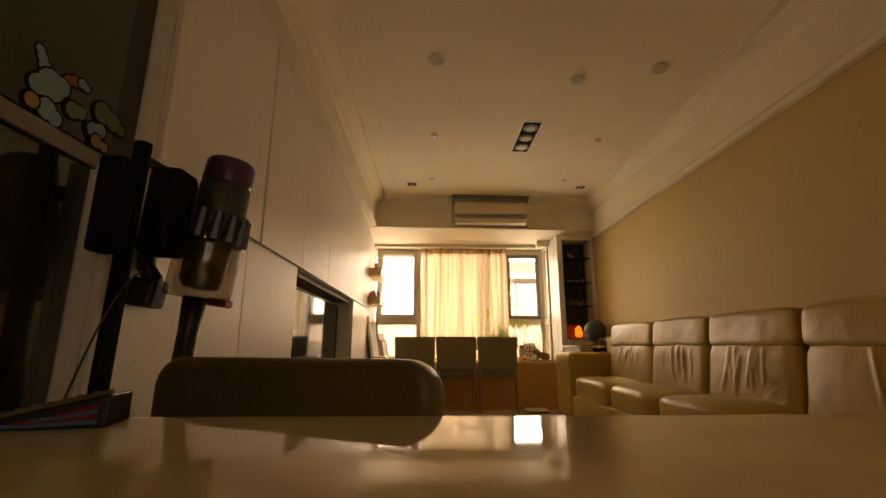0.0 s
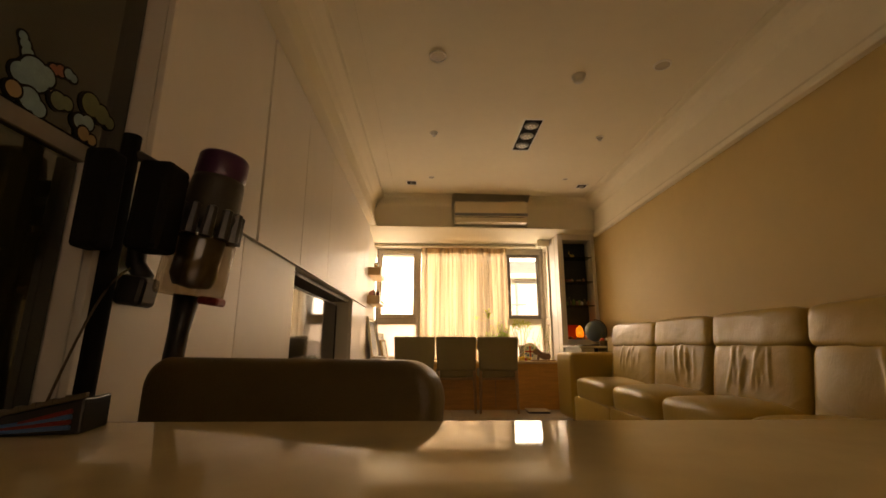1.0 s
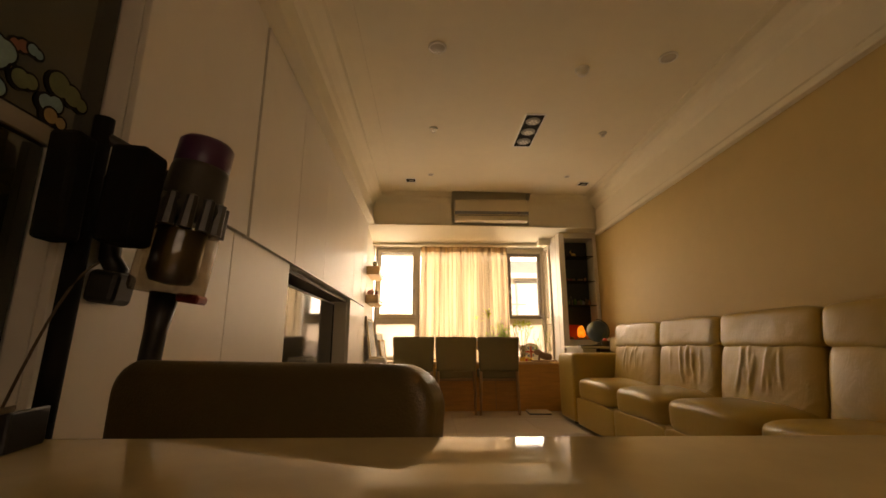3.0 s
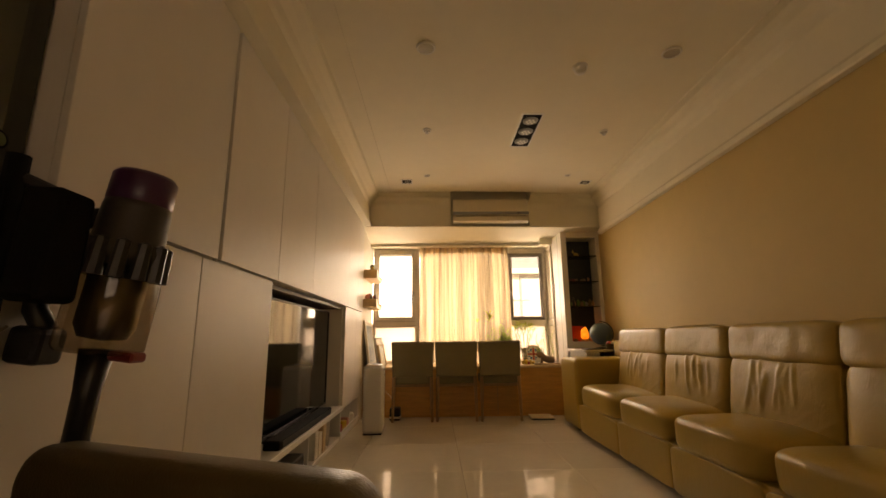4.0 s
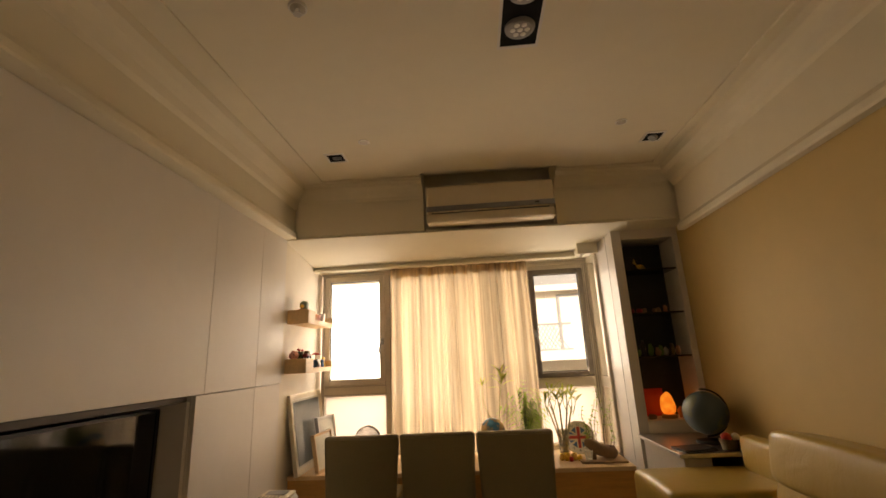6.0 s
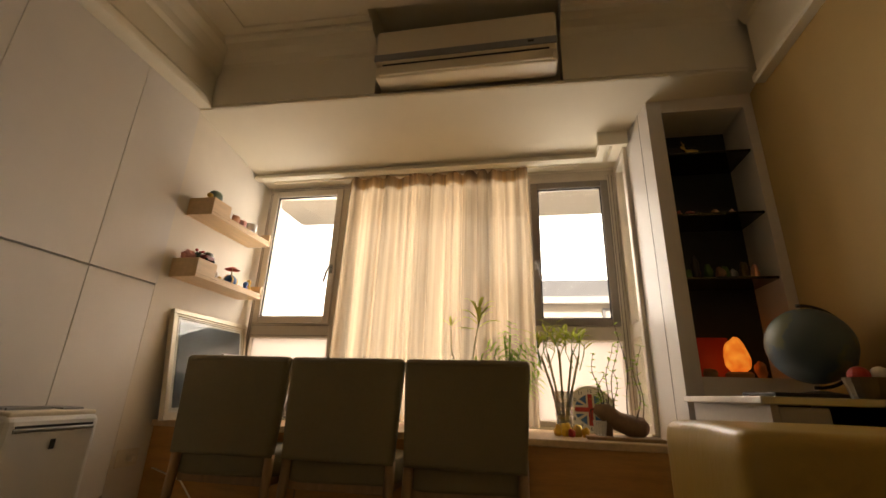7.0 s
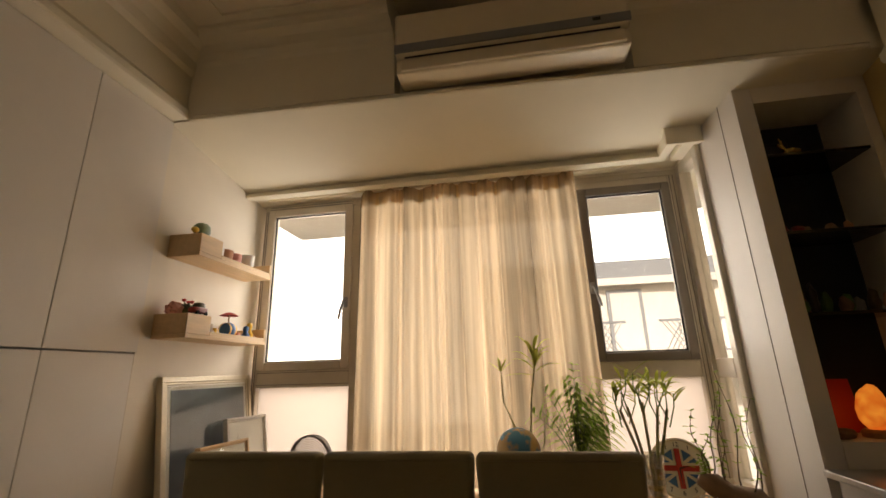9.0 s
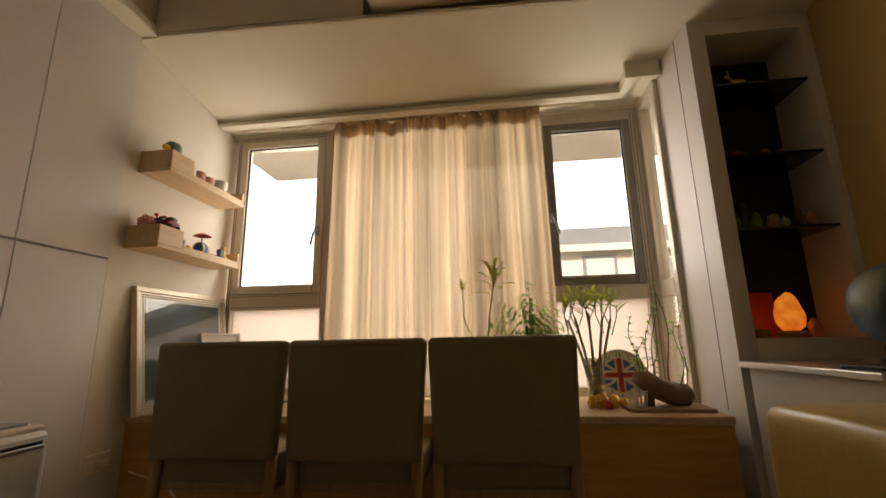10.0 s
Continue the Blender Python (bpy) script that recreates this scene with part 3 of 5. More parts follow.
SEATS = [(1.14, 0.865), (0.335, 0.745), (-0.41, 0.745), (-1.215, 0.865)]
part("base", bx(-0.30, 0.33, -1.66, 1.58, 0.05, 0.30, 0.03, 3), M_SOFA, SOFA, smooth=True)
for k, (yc, wy) in enumerate(SEATS):
    bm = moved(cushion(0.66, wy, 0.21, 5.0, 40, top_wave(k * 5.1)), Matrix.Translation((-0.015, yc, 0.375)))
    part("seat_cushion", bm, M_SOFA, SOFA, smooth=True)
    part("seat_front", moved(cushion(0.06, wy - 0.003, 0.245, 16.0, 12, top_wave(k * 2.7)), Matrix.Translation((-0.30, yc, 0.165))), M_SOFA, SOFA, smooth=True)
    tilt = pose(0.150, yc, 0.592, 0, 9, 0)
    bc = part("back_cushion", moved(cushion(0.20, wy - 0.001, 0.455, 6.0, 84, leather_wave(k * 3.3, 7 + k % 3, True)), tilt), M_SOFA, SOFA, smooth=True)
    hr = part("headrest", moved(cushion(0.20, wy, 0.225, 7.0, 44, leather_wave(k * 7.7 + 2, 18, False)), pose(0.188, yc, 0.872, 0, 8, 0)), M_SOFA, bc, smooth=True)
for yc, w, ha in ((1.89, 0.50, 0.665), (-1.79, 0.28, 0.63)):
    part("arm", moved(cushion(0.665, w, ha, 20.0, 30, top_wave(yc)), Matrix.Translation((0.010, yc, 0.035 + ha / 2))), M_SOFA, SOFA, smooth=True)
part("back_frame", bx(0.24, 0.34, -1.86, 2.05, 0.10, 0.88, 0.035, 3), M_SOFA, SOFA, smooth=True)
part("plinth", bx(-0.27, 0.30, -1.86, 1.94, 0.03, 0.06), M_BLACK, SOFA, "dark recessed plinth")
for sx in (-0.24, 0.26):
    for sy in (-1.75, -0.4, 0.6, 1.85):
        part("foot", lathe([(0.0, 0), (0.022, 0), (0.026, 0.05), (0, 0.05)], 10, sx, sy), M_BLACK, SOFA)

# ---------------- stone table and what is by it ----------------
TB = thing("dining_table", "cream polished stone topped dining table with a thick edge", "table", (-0.30, 1.50, 0.0))
part("tabletop", bx(-0.85, 0.95, -0.75, 0.70, 0.644, 0.686, 0.006, 3), M_TABLE, TB).matrix_basis = pose(0, 0.70, 0.686, 0.8, 0, 0) @ pose(0, -0.70, -0.686)
for sx in (-0.70, 0.80):
    for sy in (-0.62, 0.45):
        part("leg", bx(sx - 0.035, sx + 0.035, sy - 0.035, sy + 0.035, 0, 0.635, 0.006, 2), M_LEG, TB)

LC = thing("leather_dining_chair", "dark brown leather dining chair with a rounded padded back", "chair", (-0.900, 2.305, 0.0), turn=-22)


def rounded_back(w, h, t, r):
    """A padded slab whose two top corners are round."""
    out = []
    for i in range(9):
        a = math.pi / 2 * i / 8
        out.append((w / 2 - r + r * math.sin(a), h - r + r * math.cos(a)))
    pts = [(-x, z) for x, z in reversed(out)][:-1] + out[0:1] + out[1:] + [(w / 2 - 0.02, 0.0), (-w / 2 + 0.02, 0.0)]
    bm = bmesh.new()
    f = bm.faces.new([bm.verts.new((x, 0, z)) for x, z in pts])
    ext = bmesh.ops.extrude_face_region(bm, geom=[f])
    bmesh.ops.translate(bm, vec=(0, t, 0), verts=[v for v in ext["geom"] if isinstance(v, bmesh.types.BMVert)])
    bmesh.ops.recalc_face_normals(bm, faces=bm.faces)
    edges = [e for e in bm.edges if abs(e.verts[0].co.y - e.verts[1].co.y) < 1e-6]
    bmesh.ops.bevel(bm, geom=edges, offset=min(0.024, t * 0.4), segments=4, affect="EDGES", profile=0.5)
    return bm


part("backrest", moved(rounded_back(0.66, 0.358, 0.085, 0.065), pose(0, 0.10, 0.405, -3, 0, 0)), M_BROWN, LC, smooth=True)
part("seat", moved(cushion(0.60, 0.52, 0.12, 6.0, 16, top_wave(9.0)), Matrix.Translation((0, -0.12, 0.40))), M_BROWN, LC, smooth=True)
for sx in (-0.25, 0.25):
    for sy in (-0.34, 0.10):
        part("leg", tube([(sx, sy, 0.36), (sx * 1.05, sy, 0.0)], [0.022, 0.015], 8), M_LEG, LC)

# tray of coloured things on the table's corner
bxs = thing("pencil_case", "small half open case with red and blue contents on the table", "case", (-1.015, 2.14, 0.685), turn=10)
wedge = bx(-0.085, 0.055, -0.03, 0.03, 0.0, 0.040, 0.003, 2)
for v in wedge.verts:
    v.co.z *= 0.2 + 0.8 * (v.co.x + 0.085) / 0.14
part("body", wedge, M_BLACK, bxs)
for i, c in enumerate((M_BLUE, M_DULLRED, M_BLUE, M_DULLRED)):
    part("pencil", tube([(-0.065 + 0.02 * i, -0.033, 0.004 + i * 0.003), (0.045, -0.033, 0.008 + i * 0.006)], 0.0028, 6), c, bxs)
rim = bx(-0.087, 0.057, -0.035, -0.027, 0.0, 0.006, 0.001, 1)
for v in rim.verts:
    v.co.z += 0.040 * (0.2 + 0.8 * (v.co.x + 0.085) / 0.14)
part("rim", rim, M_DULLSTEEL, bxs, "ribbed grey metal rim")
for i in range(8):
    xr = -0.075 + i * 0.016
    zr = 0.040 * (0.2 + 0.8 * (xr + 0.085) / 0.14) + 0.006
    part("rib", bx(xr, xr + 0.004, -0.036, -0.026, zr - 0.004, zr + 0.0015), M_DULLSTEEL, bxs)

# cordless vacuum on its floor dock
VAC = thing("stick_vacuum", "cordless stick vacuum with purple filter cap hanging on its dock", "vacuum", (-1.178, 2.71, 0.0))
LEAN = pose(0, 0, 0.912, 0, 8, 0) @ Matrix.Diagonal((1.2, 1.2, 1.28, 1)) @ pose(0, 0, -0.883)
part("motor_body", moved(lathe([(0, 1.02), (0.060, 1.02), (0.066, 1.045), (0.058, 1.06), (0.055, 1.12), (0.052, 1.135), (0, 1.135)], 28), LEAN), M_VACGREY, VAC, smooth=True)
part("filter_cap", moved(lathe([(0.051, 1.125), (0.054, 1.135), (0.053, 1.178), (0.046, 1.186), (0, 1.188)], 28), LEAN), M_PURPLE, VAC, "dull purple filter cap", smooth=True)
cyc = [lathe([(0.0, 1.0), (0.014, 1.0), (0.011, 1.06), (0.0, 1.065)], 8, 0.062 * math.cos(a), 0.062 * math.sin(a)) for a in [i * math.pi / 6 for i in range(12)]]
for c_ in cyc:
    part("cyclone", moved(c_, LEAN), M_VACGREY, VAC)
part("dust_bin", moved(lathe([(0.066, 1.0), (0.068, 0.99), (0.068, 0.885), (0.064, 0.878), (0.0, 0.876), ], 28), LEAN), M_SMOKE, VAC, "clear plastic dust bin", smooth=True)
part("bin_core", moved(lathe([(0, 1.0), (0.046, 1.0), (0.046, 0.92), (0.036, 0.90), (0, 0.895)], 20), LEAN), M_DULLSTEEL, VAC, smooth=True)
part("bin_latch", moved(bx(0.03, 0.075, -0.02, 0.02, 0.868, 0.884, 0.004, 1), LEAN), M_DULLRED, VAC, "red bin latch")
part("handle", moved(tube([(-0.06, 0, 1.10), (-0.12, 0, 1.09), (-0.145, 0, 1.02), (-0.13, 0, 0.93), (-0.10, 0, 0.90)], 0.019, 10), LEAN), M_BLACK, VAC, smooth=True)
part("battery", moved(bx(-0.14, -0.08, -0.03, 0.03, 0.845, 0.905, 0.01, 2), LEAN), M_BLACK, VAC)
part("trigger", moved(bx(-0.105, -0.085, -0.01, 0.01, 0.985, 1.02, 0.004, 1), LEAN), M_DULLRED, VAC)
part("wand", tube([(-0.002, 0.0, 0.91), (-0.012, 0.0, 0.82), (-0.07, 0, 0.06)], [0.032, 0.024, 0.024], 12), M_BLACK, VAC, smooth=True)
part("floor_head", bx(-0.17, 0.07, -0.05, 0.06, 0.014, 0.09, 0.02, 3), M_VACGREY, VAC)
part("roller", moved(lathe([(0, -0.115), (0.022, -0.115), (0.022, 0.115), (0, 0.115)], 14), pose(-0.05, 0.045, 0.024, 0, 90, 0)), M_PURPLE, VAC)
DOCK = thing("vacuum_dock", "black floor standing charging dock of the vacuum", "stand", (-1.262, 2.58, 0.0))
part("base_plate", bx(-0.075, 0.26, -0.16, 0.2, 0, 0.014, 0.005, 2), M_BLACK, DOCK)
part("post", tube([(-0.05, 0.0, 0.014), (-0.03, 0.0, 1.29)], 0.02, 12), M_MATT, DOCK, smooth=True)
part("cross_bar", tube([(-0.03, 0, 1.25), (0.07, 0.07, 1.20)], 0.013, 10), M_BLACK, DOCK)
part("cradle", moved(bx(-0.05, 0.030, -0.03, 0.06, 1.00, 1.22, 0.014, 2), pose(0, 0, 0, 0, 3, 0)), M_MATT, DOCK)
part("clip", bx(-0.01, 0.04, 0.05, 0.09, 1.08, 1.13, 0.006, 2), M_VACGREY, DOCK)
part("accessory_holder", bx(-0.065, -0.005, -0.09, -0.032, 0.99, 1.22, 0.01, 2), M_MATT, DOCK)
cpts = [Vector((0.03, -0.02, 0.955)) * (1 - s) ** 3 + Vector((-0.05, -0.04, 0.90)) * 3 * s * (1 - s) ** 2 + Vector((-0.02, -0.12, 0.60)) * 3 * s * s * (1 - s) + Vector((-0.14, -0.20, 0.02)) * s ** 3 for s in [i / 16 for i in range(17)]]
part("power_cord", tube(cpts, 0.0026, 6), M_TWIG, DOCK, "thin dark brown charging cord", smooth=True)

# ---------------- window seat and chairs ----------------
seat = thing("window_seat", "honey coloured wooden window seat running across the bay", "window seat", (0, 0, 0), kind="structure")
part("front_board", bx(SIDE_X, 1.12, 7.20, 7.222, 0.0, SILL - 0.03), M_WOOD, seat)
part("seat_board", bx(SIDE_X, 1.12, 7.18, WIN_Y - 0.04, SILL - 0.03, SILL, 0.005, 2), M_OAK, seat)
for xx in (-0.53, 0.29):
    part("joint_strip", bx(xx - 0.003, xx + 0.003, 7.196, 7.2, 0.02, SILL - 0.034), M_LEG, seat)


def parsons_chair(loc, turn=0.0):
    c = thing("dining_chair", "taupe upholstered dining chair with slim wooden legs facing the window seat", "chair", loc, turn, "chairs at the window seat")
    part("backrest", moved(rounded_back(0.500, 0.40, 0.062, 0.022), pose(0, -0.03, 0.487, -2.5, 0, 0)), M_CHAIR, c, smooth=True)
    part("seat", moved(cushion(0.465, 0.46, 0.10, 8.0, 12, top_wave(2.0)), Matrix.Translation((0, 0.24, 0.45))), M_CHAIR, c, smooth=True)
    part("seat_frame", bx(-0.21, 0.21, 0.03, 0.44, 0.375, 0.41, 0.004, 1), M_LEG, c)
    for sx in (-0.215, 0.215):
        part("leg", tube([(sx, 0.01, 0.50), (sx, 0.005, 0.40), (sx * 1.04, -0.02, 0.0)], [0.02, 0.02, 0.014], 8), M_LEG, c, smooth=True)
        part("leg", tube([(sx, 0.42, 0.40), (sx, 0.43, 0.0)], [0.02, 0.014], 8), M_LEG, c, smooth=True)
    return c


ch = parsons_chair((-0.724, 6.90, 0))
copy_thing(ch, pose(-0.219, 6.905, 0, 0, 0, 0.6))
copy_thing(ch, pose(0.286, 6.895, 0, 0, 0, -0.8))

# floor plate, purifier, socket
pl = thing("floor_scale", "flat white floor scale lying by the chair leg", "scale", (0.765, 7.02, 0.0), turn=-3)
part("glass_plate", bx(-0.13, 0.13, -0.13, 0.13, 0.016, 0.026, 0.003, 2), M_CREAMPL, pl)
part("base", bx(-0.125, 0.125, -0.125, 0.125, 0.0, 0.016), M_BLACK, pl)

PU = thing("air_purifier", "white upright air purifier with a slotted top on the floor", "air purifier", (-1.095, 6.41, 0.0), turn=3)
part("body", bx(-0.10, 0.10, -0.165, 0.165, 0.012, 0.650, 0.030, 4), M_WPLAST, PU)
part("lid", moved(bx(-0.080, 0.085, -0.145, 0.150, 0.0, 0.018, 0.006, 2), pose(0, 0, 0.646, 0, 3, 0)), M_CREAMPL, PU)
for k in range(6):
    part("grille_slat", bx(-0.070 + k * 0.020, -0.062 + k * 0.020, -0.12, 0.02, 0.662, 0.670), M_GREYPL, PU)
part("control_panel", bx(-0.06, 0.055, 0.045, 0.125, 0.660, 0.6685, 0.002, 1), M_GREYPL, PU)
part("base", bx(-0.09, 0.09, -0.155, 0.155, 0.0, 0.014), M_BLACK, PU)
part("badge", bx(0.0995, 0.1025, -0.008, 0.008, 0.545, 0.575), M_BLACK, PU)
part("top_slot", bx(0.0995, 0.1025, -0.13, 0.13, 0.612, 0.620), M_BLACK, PU)
part("slot_rim", bx(0.0995, 0.1035, -0.135, 0.135, 0.600, 0.610, 0.001, 1), M_STEEL, PU)
hb = thing("small_heater", "small dark appliance on the floor by the window seat", "appliance", (-0.93, 7.02, 0.0))
part("body", bx(-0.06, 0.06, -0.07, 0.07, 0.005, 0.14, 0.015, 3), M_BLACK, hb)
part("band", bx(-0.061, 0.061, -0.071, 0.071, 0.03, 0.05), M_CREAMPL, hb)
part("power_cord", tube([(0, 0.06, 0.10), (-0.06, 0.12, 0.24), (-0.16, 0.13, 0.33), (-0.30, 0.10, 0.38)], 0.004, 6), M_CREAMPL, hb)
so = thing("wall_socket", "white double wall socket with a plug", "socket", (SIDE_X, 7.08, 0.42), kind="")
part("plate", bx(0, 0.008, -0.06, 0.06, -0.038, 0.038, 0.003, 1), M_CREAMPL, so)
part("plug", bx(0.008, 0.045, -0.012, 0.02, -0.014, 0.014, 0.004, 1), M_CREAMPL, so)

# ---------------- window ----------------
W = thing("window_1", "bay window with champagne aluminium frames and two open-able sashes", "window", (0, WIN_Y, 0), kind="structure")
X0, X1, ZB, ZT = -1.32, 1.12, 0.60, 2.17


def bar(name, x0, x1, z0, z1, d0=-0.04, d1=0.04, m=M_ALU):
    return part(name, bx(x0, x1, d0, d1, z0, z1, 0.004, 1), m, W)


bar("frame_head", X0, X1, ZT - 0.035, ZT)
bar("frame_sill", X0, X1, ZB, ZB + 0.03)
bar("frame_post", X0, X0 + 0.035, ZB + 0.03, ZT - 0.035)
bar("frame_post", X1 - 0.05, X1, ZB + 0.03, ZT - 0.035)
bar("mullion", -0.735, -0.675, ZB + 0.03, ZT - 0.035)
bar("mullion", 0.562, 0.585, ZB + 0.03, ZT - 0.035)
bar("transom", X0 + 0.035, -0.735, 1.07, 1.165)
bar("transom", 0.585, X1 - 0.05, 1.07, 1.155)
part("pane", bx(-0.675, 0.562, -0.004, 0.004, ZB + 0.03, ZT - 0.035), M_GLASS, W)
part("pane", bx(X0 + 0.035, -0.735, -0.004, 0.004, ZB + 0.03, 1.07), M_FROST, W, "frosted lower pane")
part("pane", bx(0.585, X1 - 0.05, -0.004, 0.004, ZB + 0.03, 1.07), M_FROST, W, "frosted lower pane")


def sash(x0, x1, z0, z1, m, handle_x, side):
    s = part("sash", join(bx(x0, x0 + 0.045, -0.055, 0.0, z0, z1, 0.004, 1), bx(x1 - 0.045, x1, -0.055, 0.0, z0, z1, 0.004, 1),
                          bx(x0 + 0.045, x1 - 0.045, -0.055, 0.0, z1 - 0.045, z1, 0.004, 1), bx(x0 + 0.045, x1 - 0.045, -0.055, 0.0, z0, z0 + 0.045, 0.004, 1)), m, W)
    p = part("glass", bx(x0 + 0.045, x1 - 0.045, -0.032, -0.026, z0 + 0.045, z1 - 0.045), M_GLASS, s)
    p.visible_shadow = False
    for a, b, c, d in ((x0 + 0.045, x0 + 0.051, z0 + 0.045, z1 - 0.045), (x1 - 0.051, x1 - 0.045, z0 + 0.045, z1 - 0.045), (x0 + 0.051, x1 - 0.051, z1 - 0.051, z1 - 0.045), (x0 + 0.051, x1 - 0.051, z0 + 0.045, z0 + 0.051)):
        part("gasket", bx(a, b, -0.040, -0.032, c, d), M_MATT, s)
    h = part("handle", join(bx(handle_x - 0.012, handle_x + 0.012, -0.067, -0.055, 1.50, 1.56, 0.003, 1),
                            tube([(handle_x, -0.067, 1.535), (handle_x, -0.095, 1.535), (handle_x + side * 0.01, -0.10, 1.50), (handle_x + side * 0.025, -0.10, 1.43)], 0.008, 8)), M_GREYPL, s)
    return s


sash(-1.285, -0.735, 1.165, ZT - 0.035, M_ALU, -0.757, -1)
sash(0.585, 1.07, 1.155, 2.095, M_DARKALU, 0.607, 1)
bar("sash_head", 0.585, X1 - 0.05, 2.095, ZT - 0.035)
for xx in (X0 + 0.008, X0 + 0.020, -0.690, 0.572, X1 - 0.040, X1 - 0.022):
    part("track_groove", bx(xx, xx + 0.004, -0.0415, -0.0385, ZB + 0.03, ZT - 0.035), M_DARKALU, W)
for zz in (ZT - 0.026, ZT - 0.012, 1.085, 1.150):
    part("track_groove", bx(X0 + 0.035, -0.735, -0.0415, -0.0385, zz, zz + 0.003), M_DARKALU, W)
for o in W.children:
    if o.name.startswith("pane"):
        o.visible_shadow = False
# unseen window added around the rear fill light
W3 = thing("window_3", "unseen frosted window added for the rear fill light", "window", (0.35, -0.28, 0.9), kind="structure")
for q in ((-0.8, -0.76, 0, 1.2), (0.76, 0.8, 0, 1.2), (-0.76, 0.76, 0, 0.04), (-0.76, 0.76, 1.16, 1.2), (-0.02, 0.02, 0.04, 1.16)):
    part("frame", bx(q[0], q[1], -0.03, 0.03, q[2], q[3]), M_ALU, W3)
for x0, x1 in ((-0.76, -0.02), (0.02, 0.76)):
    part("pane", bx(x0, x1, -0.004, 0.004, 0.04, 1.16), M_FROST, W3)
# narrow side light of the bay
W2 = thing("window_2", "narrow side light of the bay in champagne aluminium", "window", (1.14, 7.50, 0), kind="structure")
for nm, y0, y1, z0, z1 in (("frame_post", 0.0, 0.05, 0.60, 2.17), ("frame_post", 0.23, 0.278, 0.60, 2.17), ("frame_head", 0.05, 0.23, 2.12, 2.17), ("transom", 0.05, 0.23, 1.07, 1.155), ("frame_sill", 0.05, 0.23, 0.60, 0.64)):
    part(nm, bx(-0.025, 0.035, y0, y1, z0, z1, 0.004, 1), M_ALU, W2)
for z0, z1 in ((0.64, 1.07), (1.155, 2.12)):
    p = part("pane", bx(0.0, 0.006, 0.05, 0.23, z0, z1), M_GLASS, W2)
    p.visible_shadow = False
structure("wall_side_light", join(bx(1.12, 1.3, 7.58, 7.86, 0.0, 0.60), bx(1.12, 1.3, 7.58, 7.86, 2.17, BEAM_Z)), M_WHITEWALL, "cream wall above and below the side light")

val = thing("curtain_pelmet", "cream painted pelmet over the window with a return", "pelmet", (0, 0, 0), kind="structure")
part("front_board", bx(SIDE_X, 0.985, 7.62, 7.66, 2.165, BEAM_Z), M_CEIL, val)
part("moulding", bx(SIDE_X, 0.985, 7.60, 7.62, 2.165, 2.186, 0.003, 1), M_CEIL, val)
part("return_board", bx(0.985, 1.025, 7.46, 7.66, 2.165, BEAM_Z), M_CEIL, val)
part("return_board", bx(1.06, 1.138, 7.46, 7.66, 2.165, BEAM_Z), M_CEIL, val)
part("top_board", bx(1.025, 1.06, 7.46, 7.66, 2.20, BEAM_Z), M_CEIL, val)
part("end_cap", bx(0.97, 1.138, 7.44, 7.46, 2.15, 2.245, 0.003, 1), M_CEIL, val)

CUR = thing("sheer_curtain", "cream sheer curtain drawn across the middle of the window", "curtain", (-0.055, 7.71, 0.60))
bm = bmesh.new()
NX, NZ, CW, CH = 420, 30, 1.23, 1.575
grid = []
for i in range(NX + 1):
    u = i / NX
    colv = []
    for j in range(NZ + 1):
        v = j / NZ
        x = (u - 0.5) * CW * (1.0 + 0.035 * (1 - v))
        ph = u * 62 + 2.6 * math.sin(u * 9.0) + 1.1 * math.sin(u * 23 + 1)
        amp = 0.028 + 0.014 * math.sin(u * 17 + 2) + 0.006 * (1 - v)
        y = amp * math.sin(ph + 0.5 * (1 - v) * math.sin(u * 13)) + 0.009 * math.sin(u * 171 + 3 * math.sin(u * 31)) + 0.006 * noise.noise(Vector((u * 40, v * 2, 1)))
        colv.append(bm.verts.new((x + 0.010 * math.cos(ph), y, v * CH)))
    grid.append(colv)
for i in range(NX):
    for j in range(NZ):
        bm.faces.new((grid[i][j], grid[i + 1][j], grid[i + 1][j + 1], grid[i][j + 1]))
part("cloth", bm, M_CURTAIN, CUR, smooth=True)
bm = bmesh.new()
top = []
for i in range(NX + 1):
    u = i / NX
    x = (u - 0.5) * CW
    y = (0.017 + 0.012 * math.sin(u * 17 + 2)) * math.sin(u * 62 + 2.6 * math.sin(u * 9.0) + 1.1 * math.sin(u * 23 + 1)) + 0.005
    top.append((bm.verts.new((x, y, CH - 0.085)), bm.verts.new((x, y, CH))))
for a, b in zip(top, top[1:]):
    bm.faces.new((a[0], b[0], b[1], a[1]))
part("heading", bm, M_HEADING, CUR, "doubled cloth heading", smooth=True)
part("rail", bx(-1.2, 0.95, -0.012, 0.012, CH - 0.002, CH + 0.02), M_CREAMPL, CUR)

# ---------------- air conditioner ----------------
AC = thing("air_conditioner", "cream wall mounted air conditioner in a ceiling recess", "air conditioner", (0.245, 6.895, 2.338))
part("casing", bx(-0.475, 0.475, 0.0, 0.155, 0.075, 0.285, 0.018, 4), M_CREAMPL, AC)
part("lower_casing", moved(bx(-0.475, 0.475, 0.03, 0.155, 0.0, 0.075, 0.012, 2), pose(0, 0, 0)), M_CREAMPL, AC)
part("display_strip", bx(-0.473, 0.473, -0.004, 0.006, 0.082, 0.120), M_STRIP, AC, "grey metallic strip")
part("vane", moved(bx(-0.45, 0.45, 0.0, 0.012, 0.0, 0.070, 0.003, 1), pose(0, 0.012, 0.004, -12, 0, 0)), M_CREAMPL, AC)
part("outlet_slot", bx(-0.435, 0.435, 0.020, 0.03, 0.071, 0.0745), M_BLACK, AC)
